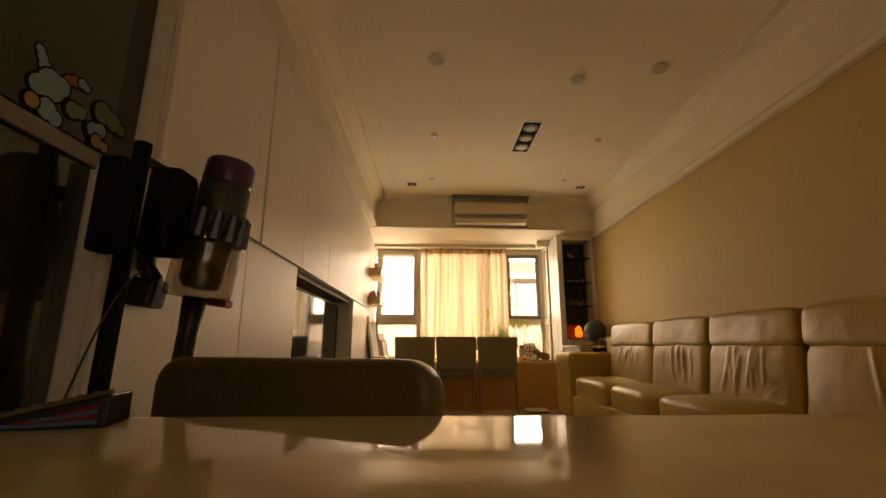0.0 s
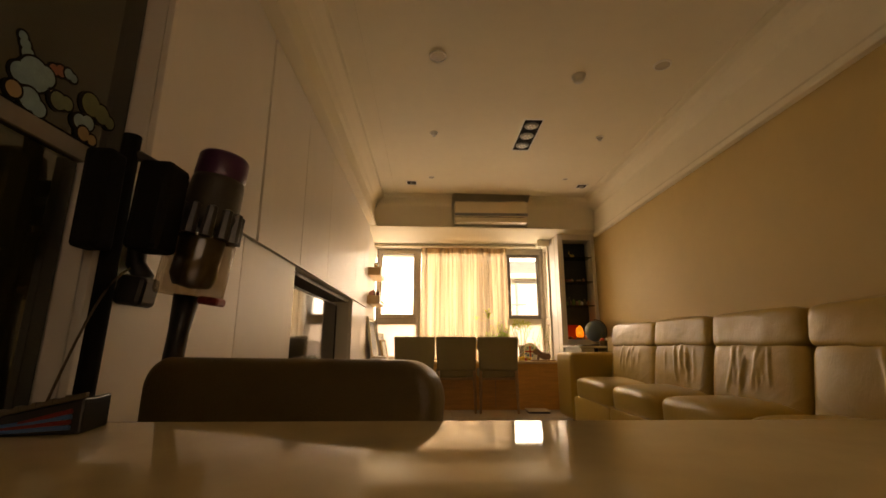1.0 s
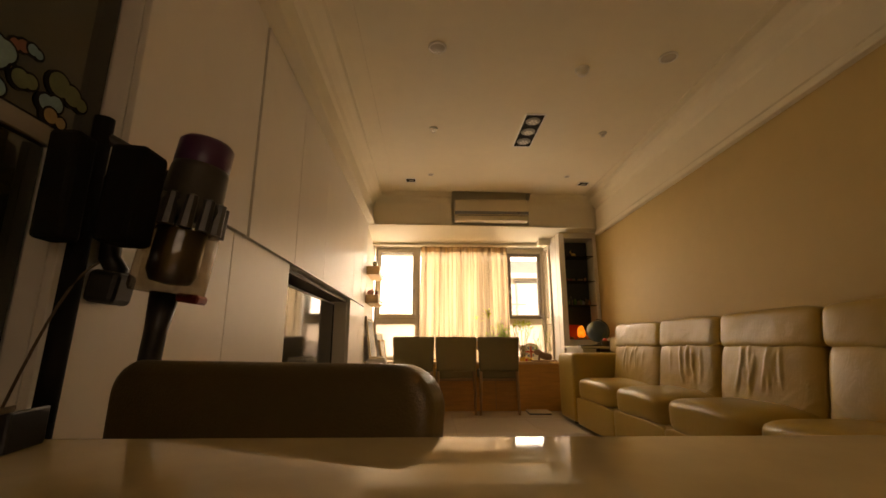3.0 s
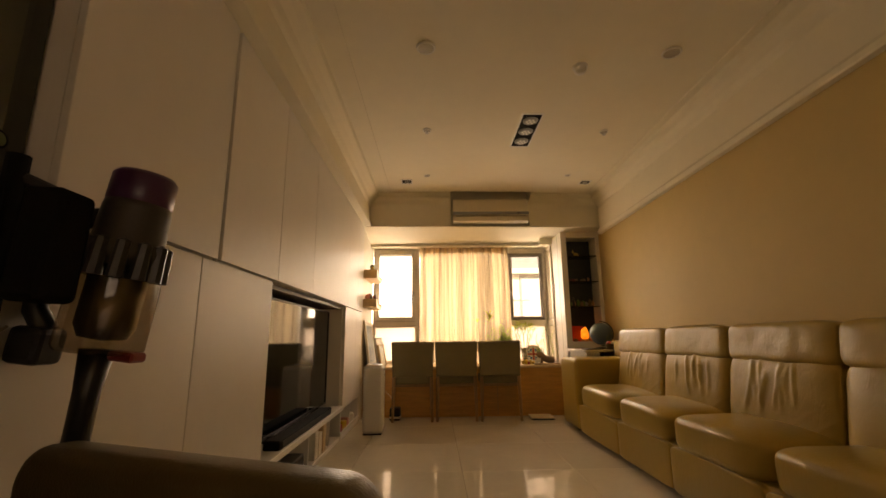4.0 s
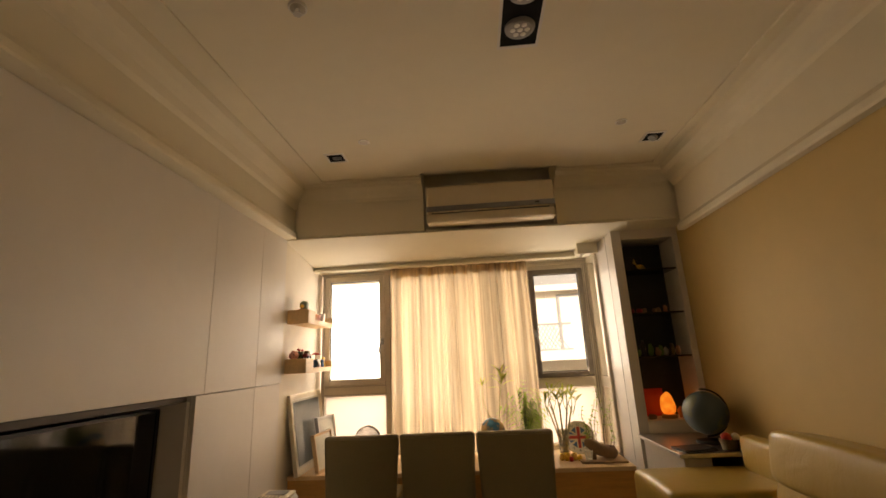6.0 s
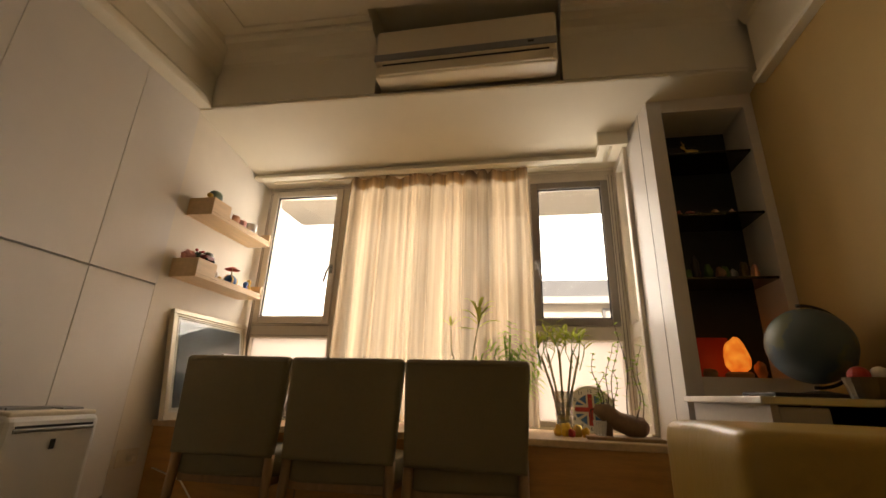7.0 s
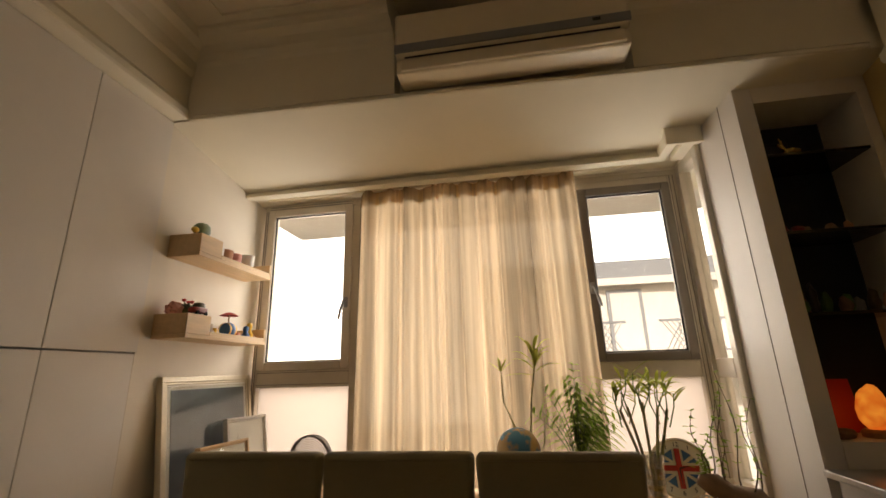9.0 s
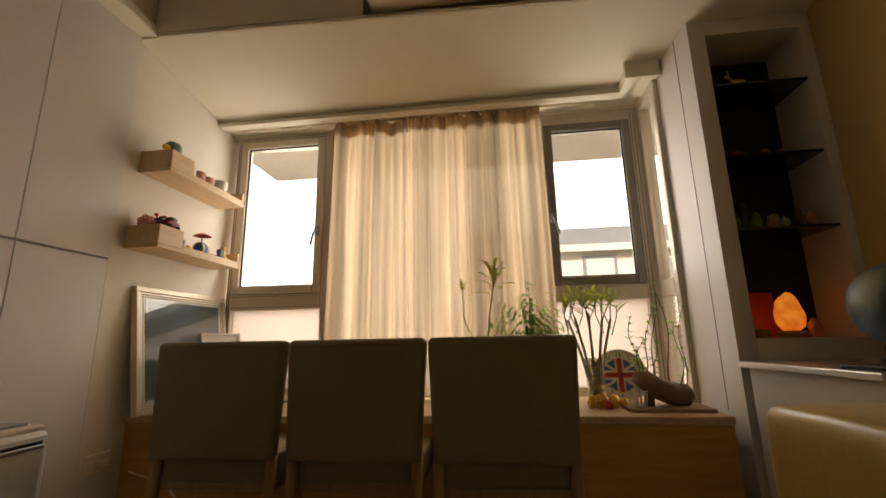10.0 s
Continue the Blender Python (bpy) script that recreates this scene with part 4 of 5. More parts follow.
part("sensor", bx(0.33, 0.36, -0.0055, -0.004, 0.097, 0.111), M_BLACK, AC)


# ---------------- ceiling fittings ----------------
def spot_lamp(x, y):
    s = thing("recessed_spotlight", "square recessed spotlight with a dark inside in the ceiling", "spotlight", (x, y, CEIL), group="recessed square spotlights")
    part("rim", join(bx(-0.065, 0.065, -0.065, -0.052, -0.006, 0), bx(-0.065, 0.065, 0.052, 0.065, -0.006, 0), bx(-0.065, -0.052, -0.052, 0.052, -0.006, 0), bx(0.052, 0.065, -0.052, 0.052, -0.006, 0)), M_WPLAST, s)
    part("well", bx(-0.052, 0.052, -0.052, 0.052, -0.002, 0.0), M_MATT, s)
    part("lamp", moved(lathe([(0, -0.012), (0.026, -0.012), (0.032, 0.006), (0, 0.006)], 18), pose(0.008, 0.0, -0.002, 24, 0, 0)), M_GREYPL, s)
    return s


sp = spot_lamp(-0.775, 6.45)
copy_thing(sp, pose(1.30, 6.49, CEIL, 0, 0, 90))
TR = thing("triple_spotlight", "long black recessed light with three round lamps in the ceiling", "spotlight", (0.341, 5.225, CEIL))
part("rim", join(bx(-0.09, 0.09, -0.31, -0.295, -0.006, 0), bx(-0.09, 0.09, 0.295, 0.31, -0.006, 0), bx(-0.09, -0.078, -0.295, 0.295, -0.006, 0), bx(0.078, 0.09, -0.295, 0.295, -0.006, 0)), M_WPLAST, TR)
part("well", bx(-0.078, 0.078, -0.295, 0.295, -0.002, 0), M_MATT, TR)
for yy in (-0.19, 0.0, 0.19):
    lp = part("lamp", lathe([(0, -0.014), (0.05, -0.014), (0.062, -0.008), (0.064, -0.002), (0, -0.002)], 24, 0, yy), M_GREYPL, TR)
    part("lens", join(*[lathe([(0, -0.0175), (0.010, -0.0165), (0.012, -0.014)], 10, 0.03 * math.cos(a), yy + 0.03 * math.sin(a)) for a in [k * math.pi / 3 for k in range(6)]],
                      lathe([(0, -0.0175), (0.010, -0.0165), (0.012, -0.014)], 10, 0, yy)), M_WPLAST, lp)


def disc(name, label, cat, x, y, r, h, group, dome=False):
    d = thing(name, label, cat, (x, y, CEIL), group=group)
    part("rim", lathe([(r, 0), (r, -h * 0.6), (r * 0.93, -h), (r * 0.86, -h), (r * 0.82, -h * 0.7), (0, -h * 0.7)], 28), M_WPLAST, d, smooth=False)
    if not dome:
        part("diffuser", lathe([(r * 0.80, -h * 0.72), (r * 0.6, -h * 0.95), (0, -h * 1.05)], 28), M_LENS, d, smooth=True)
    else:
        part("dome", lathe([(r * 0.80, -h * 0.7), (r * 0.76, -h * 2.2), (r * 0.6, -h * 2.9), (0, -h * 3.1)], 24), M_WPLAST, d, smooth=True)
    return d


d1 = disc("ceiling_speaker", "round cream ceiling speaker", "speaker", -0.51, 4.12, 0.06, 0.012, "round ceiling speakers")
copy_thing(d1, pose(1.052, 4.16, CEIL))
d2 = disc("sprinkler", "small round recessed sprinkler in the ceiling", "sprinkler", -0.522, 5.20, 0.036, 0.012, "ceiling sprinklers")
part("nozzle", lathe([(0.010, -0.01), (0.009, -0.028), (0.016, -0.03), (0.016, -0.034), (0, -0.034)], 12), M_STEEL, d2)
copy_thing(d2, pose(1.032, 5.23, CEIL))
d3 = disc("blank_cover", "small flat cream cover disc on the ceiling", "cover", -0.54, 6.27, 0.035, 0.005, "flat cover discs")
copy_thing(d3, pose(1.03, 6.27, CEIL))
disc("smoke_detector", "cream domed smoke detector on the ceiling", "smoke detector", 0.515, 4.31, 0.05, 0.016, "", True)

# ---------------- wall shelves and pictures ----------------
def box_shelf(z, y0, y1):
    s = thing("wall_shelf", "pale oak box shelf with a stepped end on the wall", "shelf", (SIDE_X, y0, z), group="oak box shelves")
    w = y1 - y0
    part("plank", bx(0, 0.165, 0, w, 0, 0.018, 0.002, 1), M_OAK, s)
    part("block", bx(0, 0.165, 0.0, 0.15, 0.018, 0.105, 0.002, 1), M_OAK, s)
    part("front_lip", bx(0.150, 0.165, 0.15, w, 0.018, 0.036), M_OAK, s)
    part("end_board", bx(0, 0.165, w - 0.018, w, 0.018, 0.085, 0.002, 1), M_OAK, s)
    part("back_board", bx(0, 0.012, 0.15, w - 0.018, 0.018, 0.05), M_OAK, s)
    return s


SH_U, SH_L = 1.665, 1.30
box_shelf(SH_U, 7.085, 7.665)
box_shelf(SH_L, 7.065, 7.665)


def ornament(name, label, cat, prof, m, loc, n=16, group="shelf ornaments"):
    ob = part(name, lathe([(r * 1.35, z * 1.35) for r, z in prof], n), m, None, smooth=True)
    ob.location = loc
    return tagged(ob, label, cat, group)


CUPP = [(0, 0), (0.020, 0), (0.028, 0.02), (0.030, 0.055), (0.027, 0.055), (0.024, 0.02), (0, 0.012)]
ornament("clay_cup", "small terracotta cup on the oak shelf", "cup", CUPP, M_CLAY, (SIDE_X + 0.10, 7.34, SH_U + 0.018))
ornament("clay_cup", "small pink clay cup on the oak shelf", "cup", CUPP, M_PINK, (SIDE_X + 0.095, 7.42, SH_U + 0.018))
ornament("glass_tumbler", "small blue and white glass on the oak shelf", "glass", [(0, 0), (0.022, 0), (0.028, 0.07), (0.026, 0.07), (0.02, 0.01), (0, 0.01)], M_WPLAST, (SIDE_X + 0.10, 7.53, SH_U + 0.018))
ornament("white_cup", "small white cup on the oak shelf", "cup", CUPP, M_WPLAST, (SIDE_X + 0.095, 7.275, SH_U + 0.018))


def lump(name, label, cat, size, m, loc, seed, group="shelf ornaments"):
    bm = bmesh.new()
    bmesh.ops.create_icosphere(bm, subdivisions=3, radius=1.0)
    for v in bm.verts:
        k = 1 + 0.35 * noise.noise(v.co * 1.7 + Vector((seed, 0, 0)))
        v.co = Vector((v.co.x * size[0] * k, v.co.y * size[1] * k, max(-0.85, v.co.z * k) * size[2] + 0.85 * size[2]))
    ob = part(name, bm, m, None, smooth=True)
    ob.location = loc
    return tagged(ob, label, cat, group)


def leaf(bm, base, way, up, length, width, droop=0.3, n=6):
    way, up = Vector(way).normalized(), Vector(up)
    side = way.cross(up)
    if side.length < 1e-3:
        side = way.cross(Vector((1, 0.2, 0)))
    side.normalize()
    up = side.cross(way).normalized()
    prev = None
    for i in range(n + 1):
        s = i / n
        p = Vector(base) + way * (length * s) - Vector((0, 0, 1)) * (droop * length * s * s)
        w = width * math.sin(math.pi * min(1.0, 0.08 + 0.92 * s)) ** 0.8 * (1.0 - 0.3 * s) if i < n else 0.0006
        a, c, b = bm.verts.new(p - side * w / 2), bm.verts.new(p + up * (-w * 0.15)), bm.verts.new(p + side * w / 2)
        if prev:
            bm.faces.new((prev[0], prev[1], c, a))
            bm.faces.new((prev[1], prev[2], b, c))
        prev = (a, c, b)


def rosette(name, label, loc, n, size, m, blooms=0):
    """A little potted succulent: rings of fat pointed leaves."""
    g = thing(name, label, "plant", loc, group="shelf ornaments")
    part("pot", lathe([(0, 0), (0.020, 0), (0.026, 0.032), (0.022, 0.032), (0, 0.026)], 14), M_LEAFVINYL, g)
    bm = bmesh.new()
    rg = random.Random(n)
    for k in range(n):
        a, up = k * 2.4, 0.25 + 1.1 * k / n
        leaf(bm, (0.006 * math.cos(a), 0.006 * math.sin(a), 0.030), (math.cos(a), math.sin(a), up), (0, 0, 1), size * rg.uniform(0.75, 1.1), size * 0.42, 0.1, 5)
    part("leaves", bm, m, g)
    for k in range(blooms):
        part("bloom", moved(lathe([(0, -0.008), (0.008, -0.004), (0.009, 0.004), (0, 0.009)], 10), pose(0.02 * math.cos(k * 2.2), 0.02 * math.sin(k * 2.2), 0.062 + 0.004 * k)), M_RED, g)
    return g


M_FROGGREEN = mat("green_glaze", (0.16, 0.22, 0.14), 0.4, var=0.5, scale=30)
TF = thing("turtle_figure", "mossy green glazed animal shaped ornament on a brown base", "ornament", (SIDE_X + 0.095, 7.16, SH_U + 0.105), group="shelf ornaments")
part("base", lathe([(0, 0), (0.045, 0), (0.046, 0.006), (0.040, 0.010), (0, 0.010)], 18), M_CLAY, TF)
bm = cushion(0.062, 0.082, 0.068, 2.4, 10, lambda q: Vector((0, 0, 0.006 * noise.noise(q * 60))))
part("shell", moved(bm, Matrix.Translation((0, 0.008, 0.042))), M_FROGGREEN, TF, smooth=True)
part("head", moved(cushion(0.030, 0.036, 0.028, 2.2, 6), Matrix.Translation((0.004, -0.040, 0.030))), M_YELLOW, TF, "yellow head", smooth=True)
PK = thing("pink_rock", "rough pink mineral lump on the shelf's block", "ornament", (SIDE_X + 0.05, 7.115, SH_L + 0.105), group="shelf ornaments")
bm = bmesh.new()
bmesh.ops.create_icosphere(bm, subdivisions=3, radius=1.0)
for v in bm.verts:
    k = 1 + 0.30 * noise.noise(v.co * 2.3) + 0.12 * noise.noise(v.co * 7)
    v.co = Vector((v.co.x * 0.034 * k, v.co.y * 0.036 * k, 0.026 + max(-0.8, v.co.z) * 0.032 * k))
part("rock", bm, M_PINK, PK)
rosette("succulent", "small green succulent with red blooms in a dark pot", (SIDE_X + 0.075, 7.165, SH_L + 0.105), 26, 0.042, M_FROGGREEN, 3)
TC = thing("toy_car", "dark red toy car with a rounded roof", "toy", (SIDE_X + 0.130, 7.165, SH_L + 0.105), group="shelf ornaments")
part("body", moved(cushion(0.045, 0.088, 0.030, 4.0, 8), Matrix.Translation((0, 0, 0.023))), M_DULLRED, TC, smooth=True)
part("cabin", moved(cushion(0.040, 0.050, 0.034, 3.0, 8), Matrix.Translation((0, 0.004, 0.042))), M_BROWN, TC, smooth=True)
for sx in (-0.02, 0.02):
    for sy in (-0.026, 0.026):
        part("wheel", moved(lathe([(0, -0.004), (0.009, -0.004), (0.010, 0), (0.009, 0.004), (0, 0.004)], 12), pose(sx, sy, 0.010, 0, 90, 0)), M_MATT, TC)
BE = thing("striped_figure", "round blue ornament with yellow bands on small feet", "ornament", (SIDE_X + 0.105, 7.42, SH_L + 0.018), group="shelf ornaments")
part("body", moved(lathe([(0.038 * math.sin(a), -0.038 * math.cos(a)) for a in [k * math.pi / 14 for k in range(15)]], 22), pose(0, 0, 0.046)), M_BLUE, BE, smooth=True)
for off in (-0.020, 0.020):
    part("band", moved(lathe([(0.033, -0.007), (0.0345, -0.006), (0.0345, 0.006), (0.033, 0.007)], 22), pose(0, off, 0.046, 90, 0, 0)), M_YELLOW, BE)
for sx in (-0.014, 0.014):
    part("foot", moved(cushion(0.016, 0.026, 0.014, 2.5, 5), Matrix.Translation((sx, -0.008, 0.007))), M_PINK, BE, smooth=True)
pr = thing("toy_parasol", "small red toy parasol on a stick", "ornament", (SIDE_X + 0.105, 7.42, SH_L + 0.075), group="shelf ornaments")
part("stick", tube([(0, 0, -0.01), (0, 0, 0.075)], 0.003, 6), M_LEG, pr)
part("canopy", lathe([(0.045, 0.06), (0.02, 0.074), (0, 0.078)], 16), M_RED, pr)
for i, (yy, c, h) in enumerate(((7.29, M_PAPER, 0.05), (7.32, M_YELLOW, 0.035), (7.57, M_BLUE, 0.06), (7.60, M_YELLOW, 0.075), (7.63, M_CLAY, 0.03), (7.50, M_PINK, 0.03))):
    ornament("figurine", "tiny painted figurine on the oak shelf", "ornament", [(0, 0), (0.014, 0), (0.016, h * 0.35), (0.008, h * 0.6), (0.012, h * 0.78), (0.009, h * 0.95), (0, h)], c, (SIDE_X + 0.105, yy, SH_L + 0.018), 12)


def picture(label, w, h, border, m_frame, m_art, mount, loc, lean, turn):
    p = thing("picture_frame", label, "picture", loc, turn, "pictures leaning in the bay")
    L = Matrix.Rotation(radians(lean), 4, "X")
    d = 0.03
    ob_ = border * 0.55
    for nm, a, b, y0, y1, m_ in (("frame", 0.0, ob_, 0.0, d, m_frame), ("inner_moulding", ob_, border * 0.8, 0.006, d, m_frame), ("slip", border * 0.8, border, 0.010, d, M_PAPER)):
        fr_ = join(bx(-w / 2 + a, w / 2 - a, y0, y1, h - b, h - a, 0.003, 2), bx(-w / 2 + a, w / 2 - a, y0, y1, a, b, 0.003, 2),
                   bx(-w / 2 + a, -w / 2 + b, y0, y1, b, h - b, 0.003, 2), bx(w / 2 - b, w / 2 - a, y0, y1, b, h - b, 0.003, 2))
        part(nm, moved(fr_, L), m_, p)
    iw, ih = w / 2 - border, h - border
    n = int(2 * iw / 0.012)
    part("mount", moved(bx(-iw, iw, 0.010, 0.014, border, ih), L), M_PAPER, p)
    part("picture_sheet", moved(bx(-iw + mount, iw - mount, 0.008, 0.010, border + mount, ih - mount), L), m_art, p)
    part("back_board", moved(bx(-iw, iw, 0.014, 0.026, border, ih), L), M_LEG, p)
    if w > 0.5:
        beads = [lathe([(0, -0.003), (0.0035, 0), (0, 0.003)], 6, -iw + 0.006 + i * 0.012, 0.002) for i in range(n)]
        for b_ in beads:
            bmesh.ops.translate(b_, vec=(0, 0, ih - 0.004), verts=b_.verts)
        part("beading", moved(join(*beads), L), M_FRAME, p)
    g = part("glazing", moved(bx(-iw, iw, 0.004, 0.006, border, ih), L), M_GLASS, p)
    g.visible_shadow = False
    return p


picture("large champagne framed dark print leaning on the bay wall", 0.64, 0.565, 0.045, M_FRAME, M_PRINT, 0.014, (-1.245, 7.46, SILL), -8, 90)
picture("small white framed pale print leaning on the larger picture", 0.26, 0.36, 0.022, M_WPLAST, M_PAPER, 0.05, (-1.15, 7.60, SILL), -10, 78)
picture("wooden framed picture seen low behind the chairs", 0.30, 0.27, 0.022, M_OAK, M_PAPER, 0.03, (-1.10, 7.36, SILL), -10, 84)

fan = thing("table_fan", "small round grey table fan on the window seat", "fan", (-0.86, 7.58, SILL))
part("base", lathe([(0, 0), (0.06, 0), (0.06, 0.012), (0.015, 0.02), (0.012, 0.06), (0, 0.06)], 20), M_GREYPL, fan)
rings = [moved(tube([(r * math.cos(a), 0, r * math.sin(a)) for a in [k * math.pi / 16 for k in range(33)]], 0.0025, 5), Matrix.Translation((0, 0.03 - 0.4 * (0.105 - r), 0.155))) for r in (0.105, 0.097, 0.089, 0.081, 0.073, 0.065, 0.057, 0.049, 0.041, 0.033)]
part("front_grille", join(*rings), M_DARKALU, fan)
part("shroud", moved(lathe([(0.100, -0.02), (0.106, -0.02), (0.106, 0.02), (0.100, 0.02)], 32), pose(0, 0.045, 0.155, 90, 0, 0)), M_GREYPL, fan)
part("blade_hub", moved(lathe([(0, -0.02), (0.022, -0.015), (0.022, 0.02), (0, 0.02)], 16), pose(0, 0.04, 0.155, 90, 0, 0)), M_GREYPL, fan)
part("neck", tube([(0, 0.03, 0.05), (0, 0.05, 0.10)], 0.012, 10), M_GREYPL, fan)

# ---------------- plants on the window seat ----------------
def cane(points, r0, r1):
    n = len(points)
    return tube(points, [r0 + (r1 - r0) * i / (n - 1) for i in range(n)], 7)


rng = random.Random(11)
# slender dracaena behind the little globe
PA = thing("potted_dracaena", "slender young dracaena with two bare stems in a low pot", "plant", (0.22, 7.60, SILL))
part("pot", lathe([(0, 0), (0.05, 0), (0.062, 0.09), (0.066, 0.10), (0.058, 0.10), (0.052, 0.085), (0, 0.085)], 20), M_CLAY, PA)
stems = [cane([(0, 0, 0.08), (0.005, 0, 0.25), (0.02, 0.0, 0.42), (0.045, -0.01, 0.56)], 0.0055, 0.0035),
         cane([(0, 0, 0.08), (-0.05, 0, 0.25), (-0.11, 0, 0.40), (-0.115, 0, 0.54)], 0.005, 0.0025),
         cane([(0, 0, 0.10), (0.06, 0.0, 0.22), (0.075, 0, 0.34)], 0.006, 0.003)]
for c_ in stems:
    part("stem", c_, M_STEM, PA)
bm = bmesh.new()
for k in range(11):
    a = k * 2.4
    leaf(bm, (0.045 + 0.004 * math.cos(a), -0.01, 0.535 + 0.01 * k), (math.cos(a), 0.5 * math.sin(a), 0.9 + 0.12 * k), (0, 0, 1), 0.15 + 0.07 * rng.random(), 0.030, 0.55)
for k in range(4):
    leaf(bm, (-0.115, 0, 0.54), (math.cos(k * 1.7), 0.3, 1.0), (0, 0, 1), 0.09, 0.018, 0.2)
leaf(bm, (0.035, -0.01, 0.52), (-1, -0.2, 0.25), (0, 0, 1), 0.14, 0.024, 0.25)
part("foliage", bm, M_LEAFLIME, PA)

# parlour palm
PB = thing("potted_palm", "small bushy parlour palm in a white bowl", "plant", (0.43, 7.60, SILL))
part("pot", lathe([(0, 0), (0.055, 0), (0.08, 0.05), (0.088, 0.10), (0.08, 0.10), (0.07, 0.06), (0, 0.06)], 22), M_WPLAST, PB)
bm = bmesh.new()
st = []
for k in range(26):
    a = rng.uniform(0, 2 * math.pi)
    out, hh = rng.uniform(0.07, 0.19), rng.uniform(0.24, 0.50)
    if k == 0:
        a, out, hh = 1.0, 0.03, 0.56
    p0, p1, p2 = Vector((0, 0, 0.06)), Vector((0.25 * out * math.cos(a), 0.25 * out * math.sin(a), 0.75 * hh)), Vector((out * math.cos(a), 0.8 * out * math.sin(a), hh))
    pts = [p0 * (1 - s) ** 2 + p1 * 2 * s * (1 - s) + p2 * s * s for s in [i / 10 for i in range(11)]]
    st.append(tube(pts, [0.0035 - 0.00025 * i for i in range(11)], 5))
    for i in range(3, 11):
        d = (pts[i] - pts[i - 1]).normalized()
        sd = d.cross(Vector((math.sin(a), -math.cos(a), 0.2))).normalized()
        for sgn in (-1, 1):
            ln_ = 0.10 * (1.15 - abs(i - 6.5) / 6)
            leaf(bm, pts[i], d * 0.55 + sd * sgn + Vector((0, 0, -0.1)), (0, 0, 1), ln_, 0.017, 0.35, 4)
for c_ in st:
    part("stem", c_, M_GREEN, PB)
part("foliage", bm, M_LEAF, PB)

# lucky bamboo in a cut glass vase
PC = thing("lucky_bamboo", "lucky bamboo canes standing in a cut glass vase", "plant", (0.70, 7.47, SILL))
part("vase", lathe([(0, 0), (0.036, 0), (0.040, 0.01), (0.036, 0.03), (0.042, 0.05), (0.037, 0.07), (0.043, 0.09), (0.039, 0.11), (0.045, 0.13), (0.041, 0.15), (0.047, 0.17), (0.050, 0.20),
                    (0.046, 0.20), (0.038, 0.15), (0.034, 0.05), (0.033, 0.012), (0, 0.01)], 12), M_CLEAR, PC, "clear cut glass vase")
bm, st, gs = bmesh.new(), [], []
for k, (dx, dy, h) in enumerate(((-0.10, 0.0, 0.37), (-0.065, 0.02, 0.38), (-0.01, -0.01, 0.40), (0.055, 0.01, 0.38), (0.085, -0.01, 0.37))):
    tip = Vector((dx, dy, h))
    st.append(cane([(dx * 0.1, dy * 0.1, 0.02), (dx * 0.55, dy * 0.5, h * 0.6), tip], 0.0065, 0.006))
    for j in range(3):
        a = k * 1.9 + j * 2.1
        b0 = tip - Vector((0, 0, 0.01 + 0.03 * j))
        b1 = b0 + Vector((0.035 * math.cos(a), 0.02 * math.sin(a), 0.06 + 0.03 * rng.random()))
        b2 = b1 + Vector((0.005, 0.0, 0.05))
        gs.append(tube([b0, b1, b2], [0.003, 0.0026, 0.002], 6))
        for q in range(6 if (k + j) % 2 else 4):
            aa = rng.uniform(0, 6.28)
            leaf(bm, b2 - Vector((0, 0, 0.01 * q)), (math.cos(aa), 0.6 * math.sin(aa), rng.uniform(0.2, 1.2)), (0, 0, 1), rng.uniform(0.08, 0.16), 0.018, 0.35, 5)
for c_ in st:
    part("cane", c_, M_STEM, PC)
for c_ in gs:
    part("shoot", c_, M_GREEN, PC)
part("foliage", bm, M_LEAFLIME, PC)

# driftwood with leafy twigs on a board
bd = part("wooden_board", bx(-0.16, 0.16, -0.09, 0.09, 0, 0.014, 0.004, 2), M_LEG, None)
bd.matrix_basis = pose(0.94, 7.35, SILL, 0, 0, -2)
tagged(bd, "thin dark wooden board on the window seat", "board")
DR = thing("driftwood_planter", "gnarled driftwood with leafy twigs growing out of it", "plant", (0.93, 7.36, SILL + 0.014))
bmw = tube([(-0.10, 0.01, 0.115), (-0.055, 0, 0.10), (-0.01, 0, 0.065), (0.05, 0.01, 0.042), (0.105, 0, 0.038), (0.125, 0, 0.036)], [0.022, 0.040, 0.042, 0.047, 0.048, 0.020], 14)
bmw = join(bmw, tube([(-0.05, 0, 0.09), (-0.045, -0.01, 0.04), (-0.05, -0.01, 0.0)], [0.022, 0.016, 0.018], 10))
for v in bmw.verts:
    k_ = noise.noise(v.co * 22) * 0.010 + noise.noise(v.co * 55) * 0.004
    v.co.z = max(0.0, v.co.z + k_)
    v.co.y += noise.noise(v.co * 22 + Vector((7, 0, 0))) * 0.009
part("driftwood", bmw, M_DRIFT, DR, smooth=True)
bm, st = bmesh.new(), []
